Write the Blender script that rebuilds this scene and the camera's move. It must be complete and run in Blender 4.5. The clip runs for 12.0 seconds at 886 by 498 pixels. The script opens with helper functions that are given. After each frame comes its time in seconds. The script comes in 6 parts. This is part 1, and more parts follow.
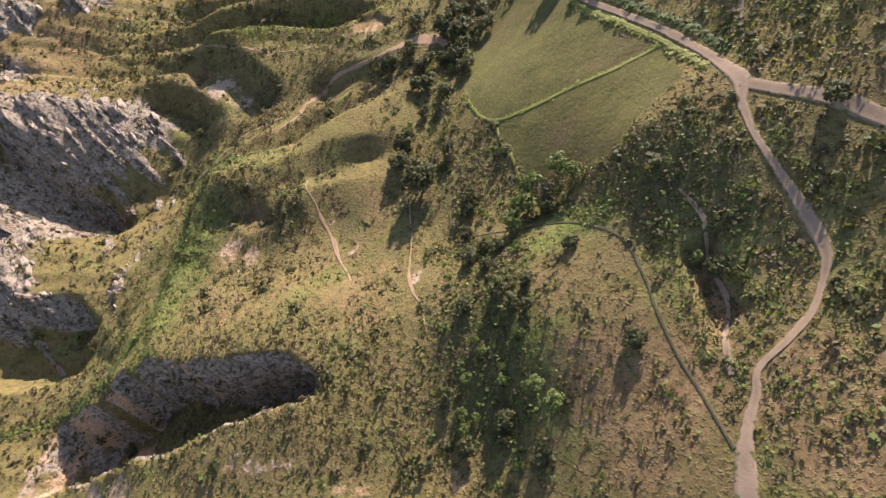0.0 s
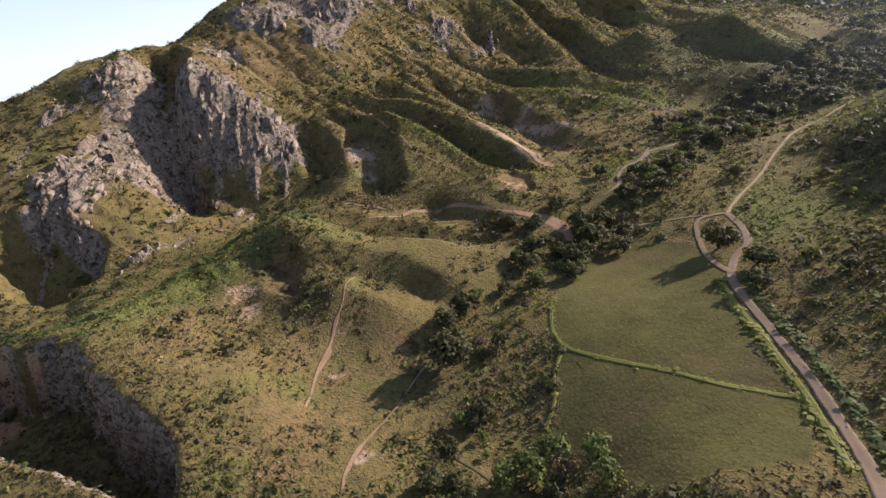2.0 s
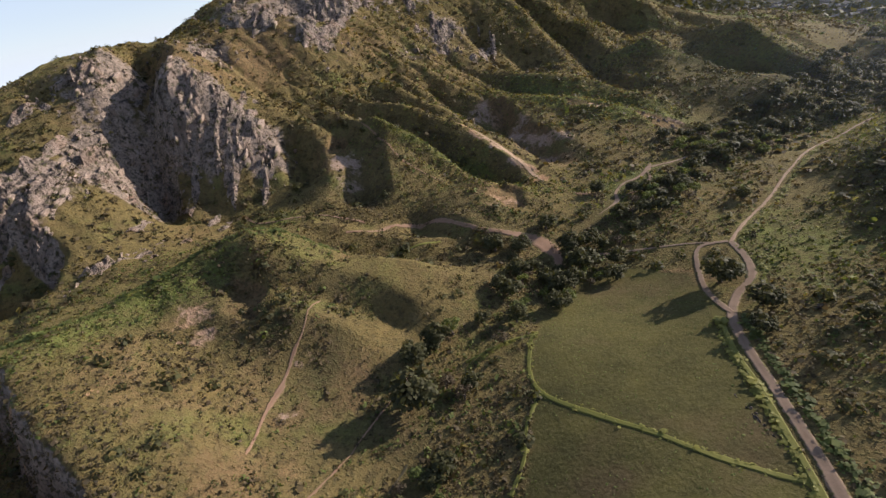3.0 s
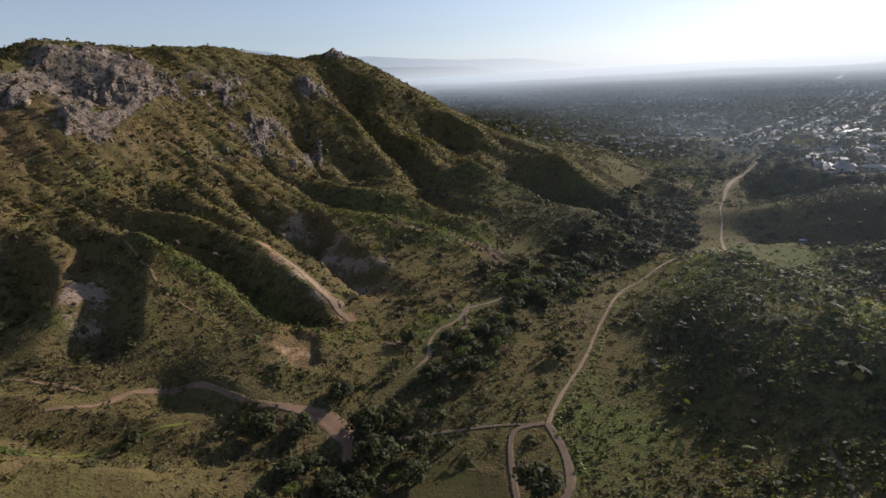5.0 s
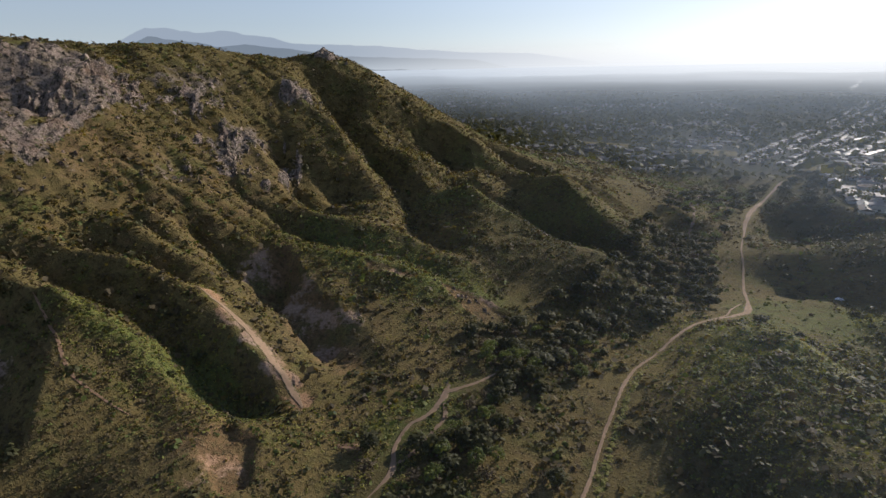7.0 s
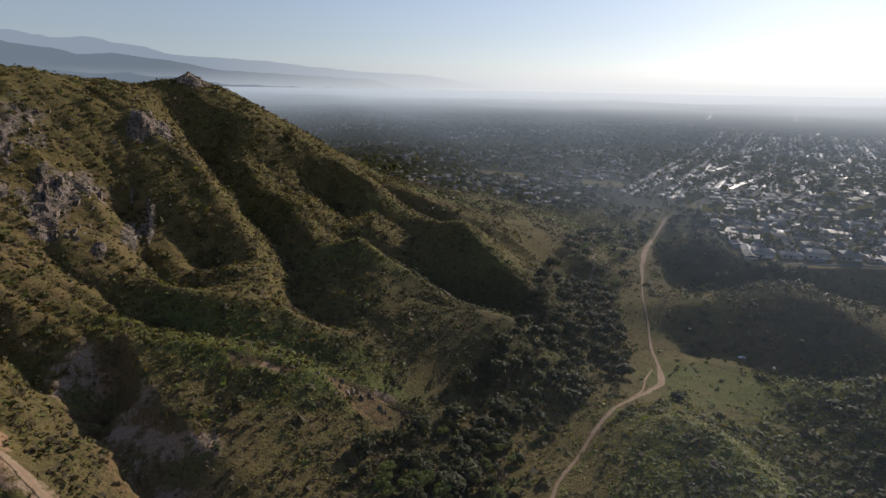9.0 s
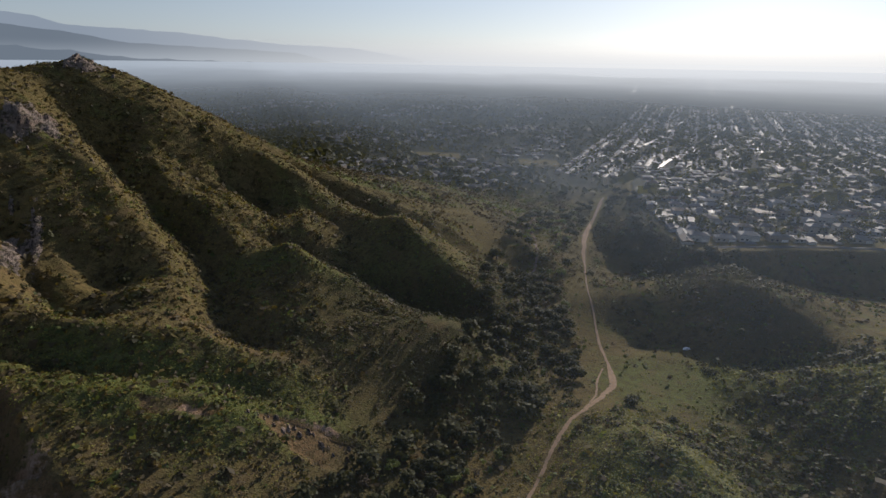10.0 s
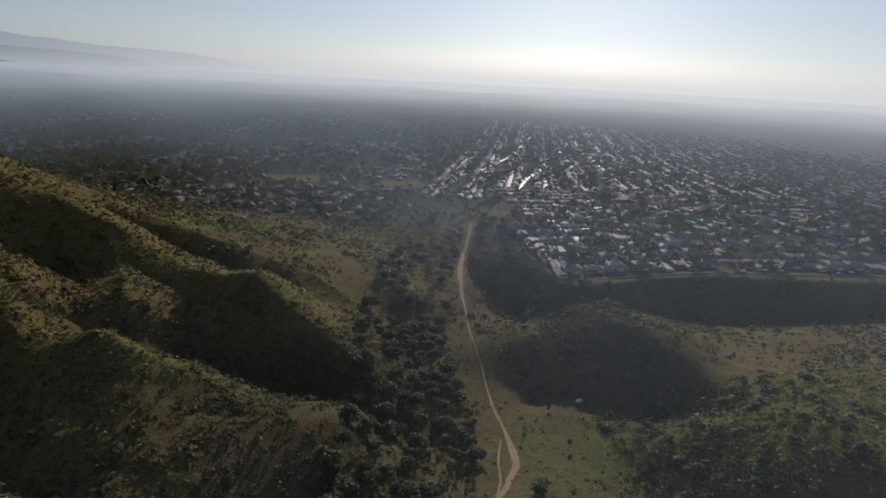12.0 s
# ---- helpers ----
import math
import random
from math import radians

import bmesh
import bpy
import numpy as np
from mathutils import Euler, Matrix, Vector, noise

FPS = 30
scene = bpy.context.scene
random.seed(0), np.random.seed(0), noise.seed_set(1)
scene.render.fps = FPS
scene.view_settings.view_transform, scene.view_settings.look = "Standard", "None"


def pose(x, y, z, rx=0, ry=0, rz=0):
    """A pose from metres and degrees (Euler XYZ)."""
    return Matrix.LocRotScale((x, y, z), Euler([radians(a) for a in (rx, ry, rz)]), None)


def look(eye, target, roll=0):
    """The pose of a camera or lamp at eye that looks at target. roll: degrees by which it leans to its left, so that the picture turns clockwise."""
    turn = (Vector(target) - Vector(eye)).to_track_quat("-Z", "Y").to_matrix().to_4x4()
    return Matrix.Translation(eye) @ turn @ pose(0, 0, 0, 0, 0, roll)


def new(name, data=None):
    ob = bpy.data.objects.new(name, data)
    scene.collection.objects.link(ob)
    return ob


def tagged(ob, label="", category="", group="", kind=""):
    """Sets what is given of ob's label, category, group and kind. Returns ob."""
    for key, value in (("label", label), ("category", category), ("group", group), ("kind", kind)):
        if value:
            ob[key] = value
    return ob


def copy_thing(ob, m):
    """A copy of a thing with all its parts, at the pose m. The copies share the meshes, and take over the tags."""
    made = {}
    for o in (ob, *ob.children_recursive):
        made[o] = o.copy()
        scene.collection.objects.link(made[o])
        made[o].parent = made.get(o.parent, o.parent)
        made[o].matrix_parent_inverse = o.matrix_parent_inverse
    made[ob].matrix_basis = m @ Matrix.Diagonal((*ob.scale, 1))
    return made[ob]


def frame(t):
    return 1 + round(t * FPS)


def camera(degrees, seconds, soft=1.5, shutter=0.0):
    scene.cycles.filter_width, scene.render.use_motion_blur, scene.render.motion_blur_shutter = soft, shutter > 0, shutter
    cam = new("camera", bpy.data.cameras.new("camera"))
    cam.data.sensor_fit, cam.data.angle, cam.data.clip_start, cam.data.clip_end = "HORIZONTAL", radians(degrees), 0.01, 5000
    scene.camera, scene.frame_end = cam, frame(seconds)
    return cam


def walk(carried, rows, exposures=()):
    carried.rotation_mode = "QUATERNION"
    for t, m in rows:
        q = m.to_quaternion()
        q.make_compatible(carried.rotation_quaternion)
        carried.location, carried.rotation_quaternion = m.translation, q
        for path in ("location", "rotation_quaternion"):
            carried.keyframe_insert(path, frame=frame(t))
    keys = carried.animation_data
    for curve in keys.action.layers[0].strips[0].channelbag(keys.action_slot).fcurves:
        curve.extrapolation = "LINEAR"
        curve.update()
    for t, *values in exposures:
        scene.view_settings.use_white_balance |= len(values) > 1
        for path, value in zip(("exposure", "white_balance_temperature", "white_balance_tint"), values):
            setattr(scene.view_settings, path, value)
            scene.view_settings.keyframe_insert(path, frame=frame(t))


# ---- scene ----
cam = camera(83.2, 12.0)
EXPOSURES = [(0.0, 2.0, 6500, 15), (0.5, 1.65, 6450, 15), (1.0, 1.38, 6400, 16), (2.5, 1.26, 6480, 17), (4.5, 0.4, 6280, 14), (6.5, 0.4, 6340, 13), (8.5, 0.28, 6400, 13), (9.5, -0.06, 6380, 13), (10.3, 0.06, 6400, 13), (11.0, -0.04, 6420, 13), (12.0, -0.2, 6420, 13)]
PATH = [
    (0.0, (78.19, 127.03, 342.31), (4.89, 214.52, 230.18), -47.38),
    (0.5, (77.40, 134.03, 337.71), (3.62, 238.56, 241.64), -35.61),
    (1.0, (77.67, 142.90, 333.38), (2.34, 258.89, 252.94), -28.19),
    (1.5, (77.83, 152.59, 329.35), (-5.63, 266.51, 254.14), -22.57),
    (2.0, (77.78, 163.03, 325.55), (-15.48, 271.19, 253.42), -13.17),
    (2.5, (77.35, 174.03, 323.28), (-17.35, 281.05, 251.32), -12.04),
    (2.7, (76.84, 178.64, 323.12), (-18.44, 284.67, 250.45), -12.18),
    (4.3, (75.60, 228.11, 322.77), (-0.12, 359.84, 272.62), -6.59),
    (4.5, (74.12, 233.28, 323.98), (6.23, 370.23, 276.68), -5.19),
    (5.0, (71.50, 246.82, 327.35), (14.62, 387.08, 275.47), -3.30),
    (5.5, (68.87, 260.14, 331.42), (13.65, 400.53, 278.11), -2.43),
    (6.0, (66.52, 273.53, 335.78), (10.61, 413.57, 282.27), -1.88),
    (6.5, (63.95, 286.76, 340.21), (6.56, 426.11, 286.48), -1.50),
    (6.7, (63.11, 292.09, 342.01), (5.05, 431.08, 288.05), -1.41),
    (8.3, (54.25, 333.50, 353.90), (14.56, 477.10, 295.55), 0.64),
    (8.5, (53.27, 338.54, 355.52), (15.69, 482.70, 297.16), 0.74),
    (9.0, (50.43, 351.64, 359.74), (23.39, 501.34, 310.14), 0.89),
    (9.5, (47.89, 364.65, 364.33), (30.43, 517.47, 320.27), 0.99),
    (10.0, (45.27, 377.54, 368.89), (38.18, 526.98, 312.17), 0.86),
    (10.5, (43.94, 390.42, 373.11), (44.72, 539.67, 315.46), 0.96),
    (11.0, (42.42, 403.32, 377.36), (57.17, 551.80, 319.60), 1.63),
    (11.5, (42.26, 416.45, 380.85), (80.65, 561.50, 325.29), 3.30),
    (12.0, (41.64, 427.85, 382.39), (77.52, 574.61, 329.72), 2.87),
]
walk(cam, [(t, look(eye, target, roll)) for t, eye, target, roll in PATH], EXPOSURES)

PLAN = 1.7  # the plan of the land is drawn in units of 1.7 m; houses and cars are in metres

# ---- light ----
SUN_AZ, SUN_EL = 27.0, 20.5  # degrees clockwise from the flight line, degrees over the horizon
world = bpy.data.worlds.new("sky")
scene.world = world
world.use_nodes = True
wn = world.node_tree.nodes
sky = wn.new("ShaderNodeTexSky")
sky.sky_type, sky.sun_disc = "NISHITA", False
sky.sun_elevation, sky.sun_rotation = radians(SUN_EL), radians(SUN_AZ)
sky.air_density, sky.dust_density, sky.ozone_density = 1.0, 0.25, 2.2
hazy = wn.new("ShaderNodeHueSaturation")
hazy.inputs["Saturation"].default_value = 0.6
world.node_tree.links.new(sky.outputs[0], hazy.inputs["Color"])
cool = wn.new("ShaderNodeMix")
cool.data_type, cool.blend_type = "RGBA", "MULTIPLY"
cool.inputs[0].default_value, cool.inputs[7].default_value = 1.0, (0.9, 0.98, 1.12, 1)
world.node_tree.links.new(hazy.outputs[0], cool.inputs[6])
world.node_tree.links.new(cool.outputs[2], wn["Background"].inputs[0])
wn["Background"].inputs[1].default_value = 0.08
sun = new("sun", bpy.data.lights.new("sun", "SUN"))
sun.data.energy, sun.data.angle, sun.data.color = 3.9, radians(0.6), (1.0, 0.9, 0.77)
sun.matrix_world = look((0, 0, 600), (-math.sin(radians(SUN_AZ)) * 100, -math.cos(radians(SUN_AZ)) * 100, 600 - 100 * math.tan(radians(SUN_EL))))


# ---- materials ----
class Mat:
    """A node material with short calls for its nodes."""

    def __init__(self, name, roughness=0.9):
        self.m = bpy.data.materials.new(name)
        self.m.use_nodes = True
        self.t = self.m.node_tree
        self.bsdf = self.t.nodes["Principled BSDF"]
        self.bsdf.inputs["Roughness"].default_value = roughness
        self.bsdf.inputs["Specular IOR Level"].default_value = 0.25

    def put(self, socket, value):
        if isinstance(value, bpy.types.NodeSocket):
            self.t.links.new(value, socket)
        elif isinstance(value, (tuple, list)) and len(value) == 3 and socket.type == "RGBA":
            socket.default_value = (*value, 1)
        else:
            socket.default_value = value

    def node(self, kind, out=0, **ins):
        n = self.t.nodes.new(kind)
        for k, v in ins.items():
            self.put(n.inputs[k], v)
        return n.outputs[out]

    def where(self):
        return self.node("ShaderNodeTexCoord", 3)

    def noise(self, scale, detail=4.0, rough=0.6, at=None, out=0):
        n = self.t.nodes.new("ShaderNodeTexNoise")
        n.inputs["Scale"].default_value, n.inputs["Detail"].default_value, n.inputs["Roughness"].default_value = scale / PLAN, detail, rough
        self.put(n.inputs["Vector"], at if at is not None else self.where())
        return n.outputs[out]

    def voronoi(self, scale, feature="F1", at=None, out=0):
        n = self.t.nodes.new("ShaderNodeTexVoronoi")
        n.feature = feature
        n.inputs["Scale"].default_value = scale / PLAN
        self.put(n.inputs["Vector"], at if at is not None else self.where())
        return n.outputs[out]

    def ramp(self, fac, lo, hi):
        n = self.t.nodes.new("ShaderNodeMapRange")
        self.put(n.inputs[0], fac)
        n.inputs[1].default_value, n.inputs[2].default_value = lo, hi
        return n.outputs[0]

    def math(self, op, a, b=0.0):
        n = self.t.nodes.new("ShaderNodeMath")
        n.operation = op
        self.put(n.inputs[0], a)
        self.put(n.inputs[1], b)
        return n.outputs[0]

    def mix(self, fac, a, b, blend="MIX"):
        n = self.t.nodes.new("ShaderNodeMix")
        n.data_type, n.blend_type = "RGBA", blend
        self.put(n.inputs[0], fac)
        self.put(n.inputs[6], a)
        self.put(n.inputs[7], b)
        return n.outputs[2]

    def bump(self, height, strength=0.5, distance=0.3):
        n = self.t.nodes.new("ShaderNodeBump")
        n.inputs["Strength"].default_value, n.inputs["Distance"].default_value = strength, distance * PLAN
        self.put(n.inputs["Height"], height)
        self.put(self.bsdf.inputs["Normal"], n.outputs[0])
        return self

    def colour(self, c):
        self.put(self.bsdf.inputs["Base Color"], c)
        return self

    def attribute(self, name):
        n = self.t.nodes.new("ShaderNodeAttribute")
        n.attribute_name = name
        s = self.t.nodes.new("ShaderNodeSeparateColor")
        self.t.links.new(n.outputs[0], s.inputs[0])
        return s.outputs[0], s.outputs[1], s.outputs[2], n.outputs["Alpha"]


def foliage(name, dark, mid, light, shine=0.35):
    """Leaves: each clump of its own tint, partly lit through from behind."""
    m = Mat(name, 0.7)
    isl = m.node("ShaderNodeNewGeometry", 8)
    c = m.mix(m.ramp(isl, 0.0, 0.6), dark, mid)
    c = m.mix(m.ramp(isl, 0.7, 1.0), c, light)
    patch = m.noise(0.06, 3.0)
    c = m.mix(m.ramp(patch, 0.35, 0.7), c, m.mix(0.5, c, light))
    m.colour(c)
    tr = m.t.nodes.new("ShaderNodeBsdfTranslucent")
    m.put(tr.inputs[0], m.mix(1.0, c, (1.7, 1.55, 0.6), "MULTIPLY"))
    mx = m.t.nodes.new("ShaderNodeMixShader")
    mx.inputs[0].default_value = shine
    m.t.links.new(m.bsdf.outputs[0], mx.inputs[1])
    m.t.links.new(tr.outputs[0], mx.inputs[2])
    m.t.links.new(mx.outputs[0], m.t.nodes["Material Output"].inputs[0])
    return m.m


def plain(name, c, roughness=0.8, vary=0.25, scale=1.5):
    m = Mat(name, roughness)
    n = m.noise(scale, 5.0)
    m.colour(m.mix(m.ramp(n, 0.3, 0.7), tuple(v * (1 - vary) for v in c), tuple(min(1, v * (1 + vary)) for v in c)))
    return m.bump(m.noise(scale * 6, 3.0), 0.25, 0.05).m


def tinted(name, colours, roughness=0.7):
    """One of several paints, by the object's own random number."""
    m = Mat(name, roughness)
    r = m.node("ShaderNodeObjectInfo", 5)
    c = colours[0]
    for i, nxt in enumerate(colours[1:], 1):
        c = m.mix(m.math("GREATER_THAN", r, i / len(colours)), c, nxt)
    c = m.mix(m.ramp(m.noise(0.8, 4.0), 0.3, 0.8), c, m.mix(0.35, c, (0.1, 0.09, 0.08)))
    return m.colour(c).m


def make_ground():
    m = Mat("hillside", 0.95)
    rock, lush, dry, field = m.attribute("zone")
    n_big, n_mid, n_fine = m.noise(0.03, 4.0), m.noise(0.22, 5.0, 0.65), m.noise(1.6, 4.0, 0.7)
    grass = m.mix(m.ramp(n_mid, 0.3, 0.7), (0.088, 0.062, 0.023), (0.195, 0.14, 0.05))
    grass = m.mix(m.ramp(n_big, 0.35, 0.65), grass, m.mix(0.5, grass, (0.105, 0.085, 0.04)))
    green = m.mix(m.ramp(n_mid, 0.3, 0.7), (0.065, 0.088, 0.02), (0.13, 0.15, 0.036))
    brown = m.mix(m.ramp(n_mid, 0.3, 0.7), (0.12, 0.07, 0.034), (0.22, 0.135, 0.072))
    meadow = m.mix(m.ramp(m.noise(0.12, 6.0, 0.75), 0.3, 0.7), (0.036, 0.036, 0.013), (0.085, 0.076, 0.022))
    meadow = m.mix(m.ramp(m.noise(0.05, 4.0), 0.52, 0.7), meadow, (0.078, 0.052, 0.028))
    c = m.mix(m.ramp(m.math("ADD", lush, m.math("MULTIPLY", m.math("SUBTRACT", n_mid, 0.5), 1.2)), 0.25, 0.7), grass, green)
    c = m.mix(m.ramp(m.math("ADD", dry, m.math("MULTIPLY", m.math("SUBTRACT", n_mid, 0.5), 1.4)), 0.3, 0.75), c, brown)
    fresh = m.ramp(m.noise(0.075, 5.0, 0.65), 0.53, 0.66)
    c = m.mix(m.math("MULTIPLY", fresh, 0.55), c, m.mix(n_fine, (0.06, 0.085, 0.018), (0.13, 0.155, 0.036)))
    straw = m.ramp(m.noise(0.05, 6.0, 0.7, m.node("ShaderNodeVectorMath", 0, Vector=m.where())), 0.36, 0.26)
    c = m.mix(m.math("MULTIPLY", straw, 0.8), c, m.mix(n_mid, (0.11, 0.078, 0.038), (0.21, 0.155, 0.075)))
    # dark ground of dense brush; below the mesa it also paints in shade
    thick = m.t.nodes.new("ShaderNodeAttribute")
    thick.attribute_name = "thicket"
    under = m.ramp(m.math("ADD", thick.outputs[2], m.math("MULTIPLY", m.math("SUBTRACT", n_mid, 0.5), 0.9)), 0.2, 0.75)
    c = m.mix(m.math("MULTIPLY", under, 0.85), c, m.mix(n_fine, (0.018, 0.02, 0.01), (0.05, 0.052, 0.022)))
    c = m.mix(field, c, meadow)
    tuft = m.ramp(m.noise(1.5, 3.0, 0.6), 0.5, 0.72)
    tint = m.noise(0.4, 2.0, out=1)
    wild = m.math("SUBTRACT", 1.0, field)
    c = m.mix(m.math("MULTIPLY", m.math("MULTIPLY", tuft, wild), 0.65), c, m.mix(m.node("ShaderNodeSeparateColor", 0, Color=tint), (0.028, 0.033, 0.015), (0.085, 0.085, 0.032)))
    tuss = m.ramp(m.noise(0.7, 5.0, 0.7), 0.5, 0.62)
    c = m.mix(m.math("MULTIPLY", m.math("MULTIPLY", tuss, wild), 0.75), c, (0.042, 0.03, 0.016))
    grit = m.ramp(m.noise(3.6, 3.0, 0.7), 0.5, 0.62)
    c = m.mix(m.math("MULTIPLY", grit, 0.35), c, (0.03, 0.03, 0.014))
    rust = m.ramp(m.noise(0.11, 5.0, 0.7), 0.52, 0.66)
    c = m.mix(m.math("MULTIPLY", m.math("MULTIPLY", rust, wild), 0.65), c, (0.12, 0.078, 0.04))
    c = m.mix(m.ramp(n_fine, 0.35, 0.75), c, m.mix(0.3, c, (0.2, 0.175, 0.085)))
    stone = m.mix(m.ramp(m.noise(0.35, 6.0, 0.7), 0.3, 0.7), (0.145, 0.112, 0.09), (0.31, 0.245, 0.198))
    crack = m.ramp(m.noise(0.9, 6.0, 0.75), 0.4, 0.54)
    stone = m.mix(crack, (0.06, 0.052, 0.042), stone)
    c = m.mix(m.ramp(m.math("ADD", rock, m.math("MULTIPLY", m.math("SUBTRACT", n_mid, 0.5), 0.9)), 0.42, 0.58), c, stone)
    loose = m.t.nodes.new("ShaderNodeAttribute")
    loose.attribute_name = "soil"
    bare = m.ramp(m.math("ADD", loose.outputs[2], m.math("MULTIPLY", m.math("SUBTRACT", m.noise(0.5, 5.0, 0.7), 0.5), 1.6)), 0.45, 0.7)
    c = m.mix(bare, c, m.mix(m.ramp(n_fine, 0.3, 0.7), m.mix(m.ramp(n_big, 0.42, 0.58), (0.22, 0.125, 0.07), (0.2, 0.135, 0.095)), m.mix(m.ramp(n_big, 0.42, 0.58), (0.42, 0.26, 0.155), (0.38, 0.285, 0.22))))
    place = m.t.nodes.new("ShaderNodeAttribute")
    place.attribute_name = "suburb"
    gardens = m.mix(m.ramp(m.noise(0.05, 5.0, 0.7), 0.35, 0.65), (0.022, 0.03, 0.014), (0.06, 0.058, 0.042))
    gardens = m.mix(m.ramp(m.voronoi(0.06), 0.0, 0.5), (0.025, 0.032, 0.014), gardens)
    c = m.mix(place.outputs[2], c, gardens)
    m.colour(c)
    m.put(m.bsdf.inputs["Sheen Weight"], m.math("SUBTRACT", 0.12, m.math("MULTIPLY", place.outputs[2], 0.12)))
    m.bsdf.inputs["Specular IOR Level"].default_value = 0.08
    m.bsdf.inputs["Sheen Roughness"].default_value = 0.45
    m.bsdf.inputs["Sheen Tint"].default_value = (0.55, 0.5, 0.12, 1)
    h = m.math("ADD", m.math("MULTIPLY", n_fine, 0.6), m.math("MULTIPLY", n_mid, 0.8))
    h = m.math("ADD", h, m.math("MULTIPLY", m.math("MULTIPLY", tuft, wild), 1.1))
    return m.bump(h, 0.6, 0.4).m


def make_dirt(name, pale, dark, ragged=1.0):
    """Worn earth: paler in two wheel tracks, overgrown with grass in tongues along its edges."""
    m = Mat(name, 0.95)
    at = m.t.nodes.new("ShaderNodeAttribute")
    at.attribute_name = "across"
    e = m.math("ABSOLUTE", m.math("SUBTRACT", m.math("MULTIPLY", at.outputs[2], 2.0), 1.0))
    c = m.mix(m.ramp(m.noise(0.25, 5.0, 0.7), 0.3, 0.7), dark, pale)
    rut = m.ramp(m.math("ABSOLUTE", m.math("SUBTRACT", e, 0.45)), 0.3, 0.05)
    c = m.mix(m.math("MULTIPLY", rut, 0.45), c, pale)
    c = m.mix(m.ramp(m.noise(2.0, 4.0, 0.7), 0.45, 0.8), c, m.mix(0.5, c, (0.12, 0.1, 0.06)))
    grass = m.mix(m.ramp(m.noise(1.2, 4.0, 0.7), 0.35, 0.65), (0.045, 0.046, 0.018), (0.13, 0.118, 0.036))
    tongue = m.math("ADD", e, m.math("MULTIPLY", m.math("SUBTRACT", m.noise(0.9, 5.0, 0.7), 0.5), 2.6 * ragged))
    c = m.mix(m.ramp(tongue, 0.66, 0.86), c, grass)
    m.colour(c)
    return m.bump(m.noise(3.0, 4.0), 0.4, 0.1).m


def make_rock():
    m = Mat("sandstone", 0.9)
    r = m.node("ShaderNodeObjectInfo", 5)
    c = m.mix(m.ramp(m.noise(0.6, 6.0, 0.7), 0.3, 0.7), (0.19, 0.145, 0.115), (0.4, 0.315, 0.258))
    c = m.mix(m.math("MULTIPLY", r, 0.35), c, (0.3, 0.22, 0.16))
    c = m.mix(m.ramp(m.noise(0.15, 3.0), 0.5, 0.72), c, (0.1, 0.085, 0.07))
    c = m.mix(m.ramp(m.noise(0.07, 4.0), 0.5, 0.7), c, m.mix(0.6, c, (0.27, 0.16, 0.1)))
    c = m.mix(m.ramp(m.noise(0.45, 5.0, 0.7), 0.53, 0.62), c, m.mix(m.noise(2.4, 3.0), (0.03, 0.034, 0.014), (0.11, 0.1, 0.04)))
    turned = m.node("ShaderNodeMapping", 0, Vector=m.where(), Rotation=(0.0, 0.0, radians(-32)))
    bed = m.node("ShaderNodeMapping", 0, Vector=turned, Scale=(1.0, 0.2, 0.55))
    seam = m.noise(0.75, 5.0, 0.68, bed)
    fine = m.noise(2.2, 4.0, 0.7, bed)
    c = m.mix(m.ramp(seam, 0.47, 0.38), c, (0.045, 0.038, 0.032))
    c = m.mix(m.math("MULTIPLY", m.ramp(fine, 0.45, 0.36), 0.7), c, (0.06, 0.052, 0.042))
    m.colour(c)
    return m.bump(m.math("ADD", m.math("MULTIPLY", seam, 2.0), m.math("ADD", m.noise(1.8, 6.0, 0.75), fine)), 1.0, 0.8).m


GROUND = make_ground()
DIRT = make_dirt("trail_dirt", (0.26, 0.18, 0.125), (0.155, 0.105, 0.07))
HILLDIRT = make_dirt("hill_road_dirt", (0.36, 0.25, 0.165), (0.22, 0.145, 0.09))
BARE = make_dirt("bare_earth", (0.28, 0.175, 0.115), (0.17, 0.1, 0.062))
ROCK = make_rock()
SAGE = foliage("sage_leaves", (0.038, 0.03, 0.016), (0.072, 0.056, 0.028), (0.116, 0.089, 0.043), 0.28)
GREEN = foliage("green_leaves", (0.036, 0.05, 0.014), (0.072, 0.095, 0.026), (0.145, 0.17, 0.043), 0.3)
GOLD = foliage("flowering_leaves", (0.074, 0.062, 0.02), (0.124, 0.1, 0.03), (0.185, 0.146, 0.04), 0.35)
BROWN = foliage("dry_twigs", (0.035, 0.026, 0.016), (0.068, 0.05, 0.028), (0.11, 0.082, 0.045), 0.2)
OAK = foliage("oak_leaves", (0.03, 0.031, 0.014), (0.052, 0.054, 0.02), (0.084, 0.084, 0.029), 0.32)
WILLOW = foliage("willow_leaves", (0.05, 0.07, 0.018), (0.09, 0.12, 0.03), (0.17, 0.19, 0.06), 0.4)
GRASS = foliage("grass_blades", (0.1, 0.11, 0.025), (0.17, 0.175, 0.04), (0.26, 0.245, 0.06), 0.3)
FURROW = make_dirt("furrow_soil", (0.07, 0.06, 0.035), (0.035, 0.034, 0.02))
BARK = plain("bark", (0.11, 0.085, 0.065), 0.95, 0.4, 4.0)


# ---- landform ----
def lattice(ix, iy, seed):
    h = (ix.astype(np.int64) * 374761393 + iy.astype(np.int64) * 668265263 + seed * 1442695041) & 0x7FFFFFFF
    h = (h ^ (h >> 13)) * 1274126177 & 0x7FFFFFFF
    return ((h ^ (h >> 16)) & 0xFFFF) / 65535.0


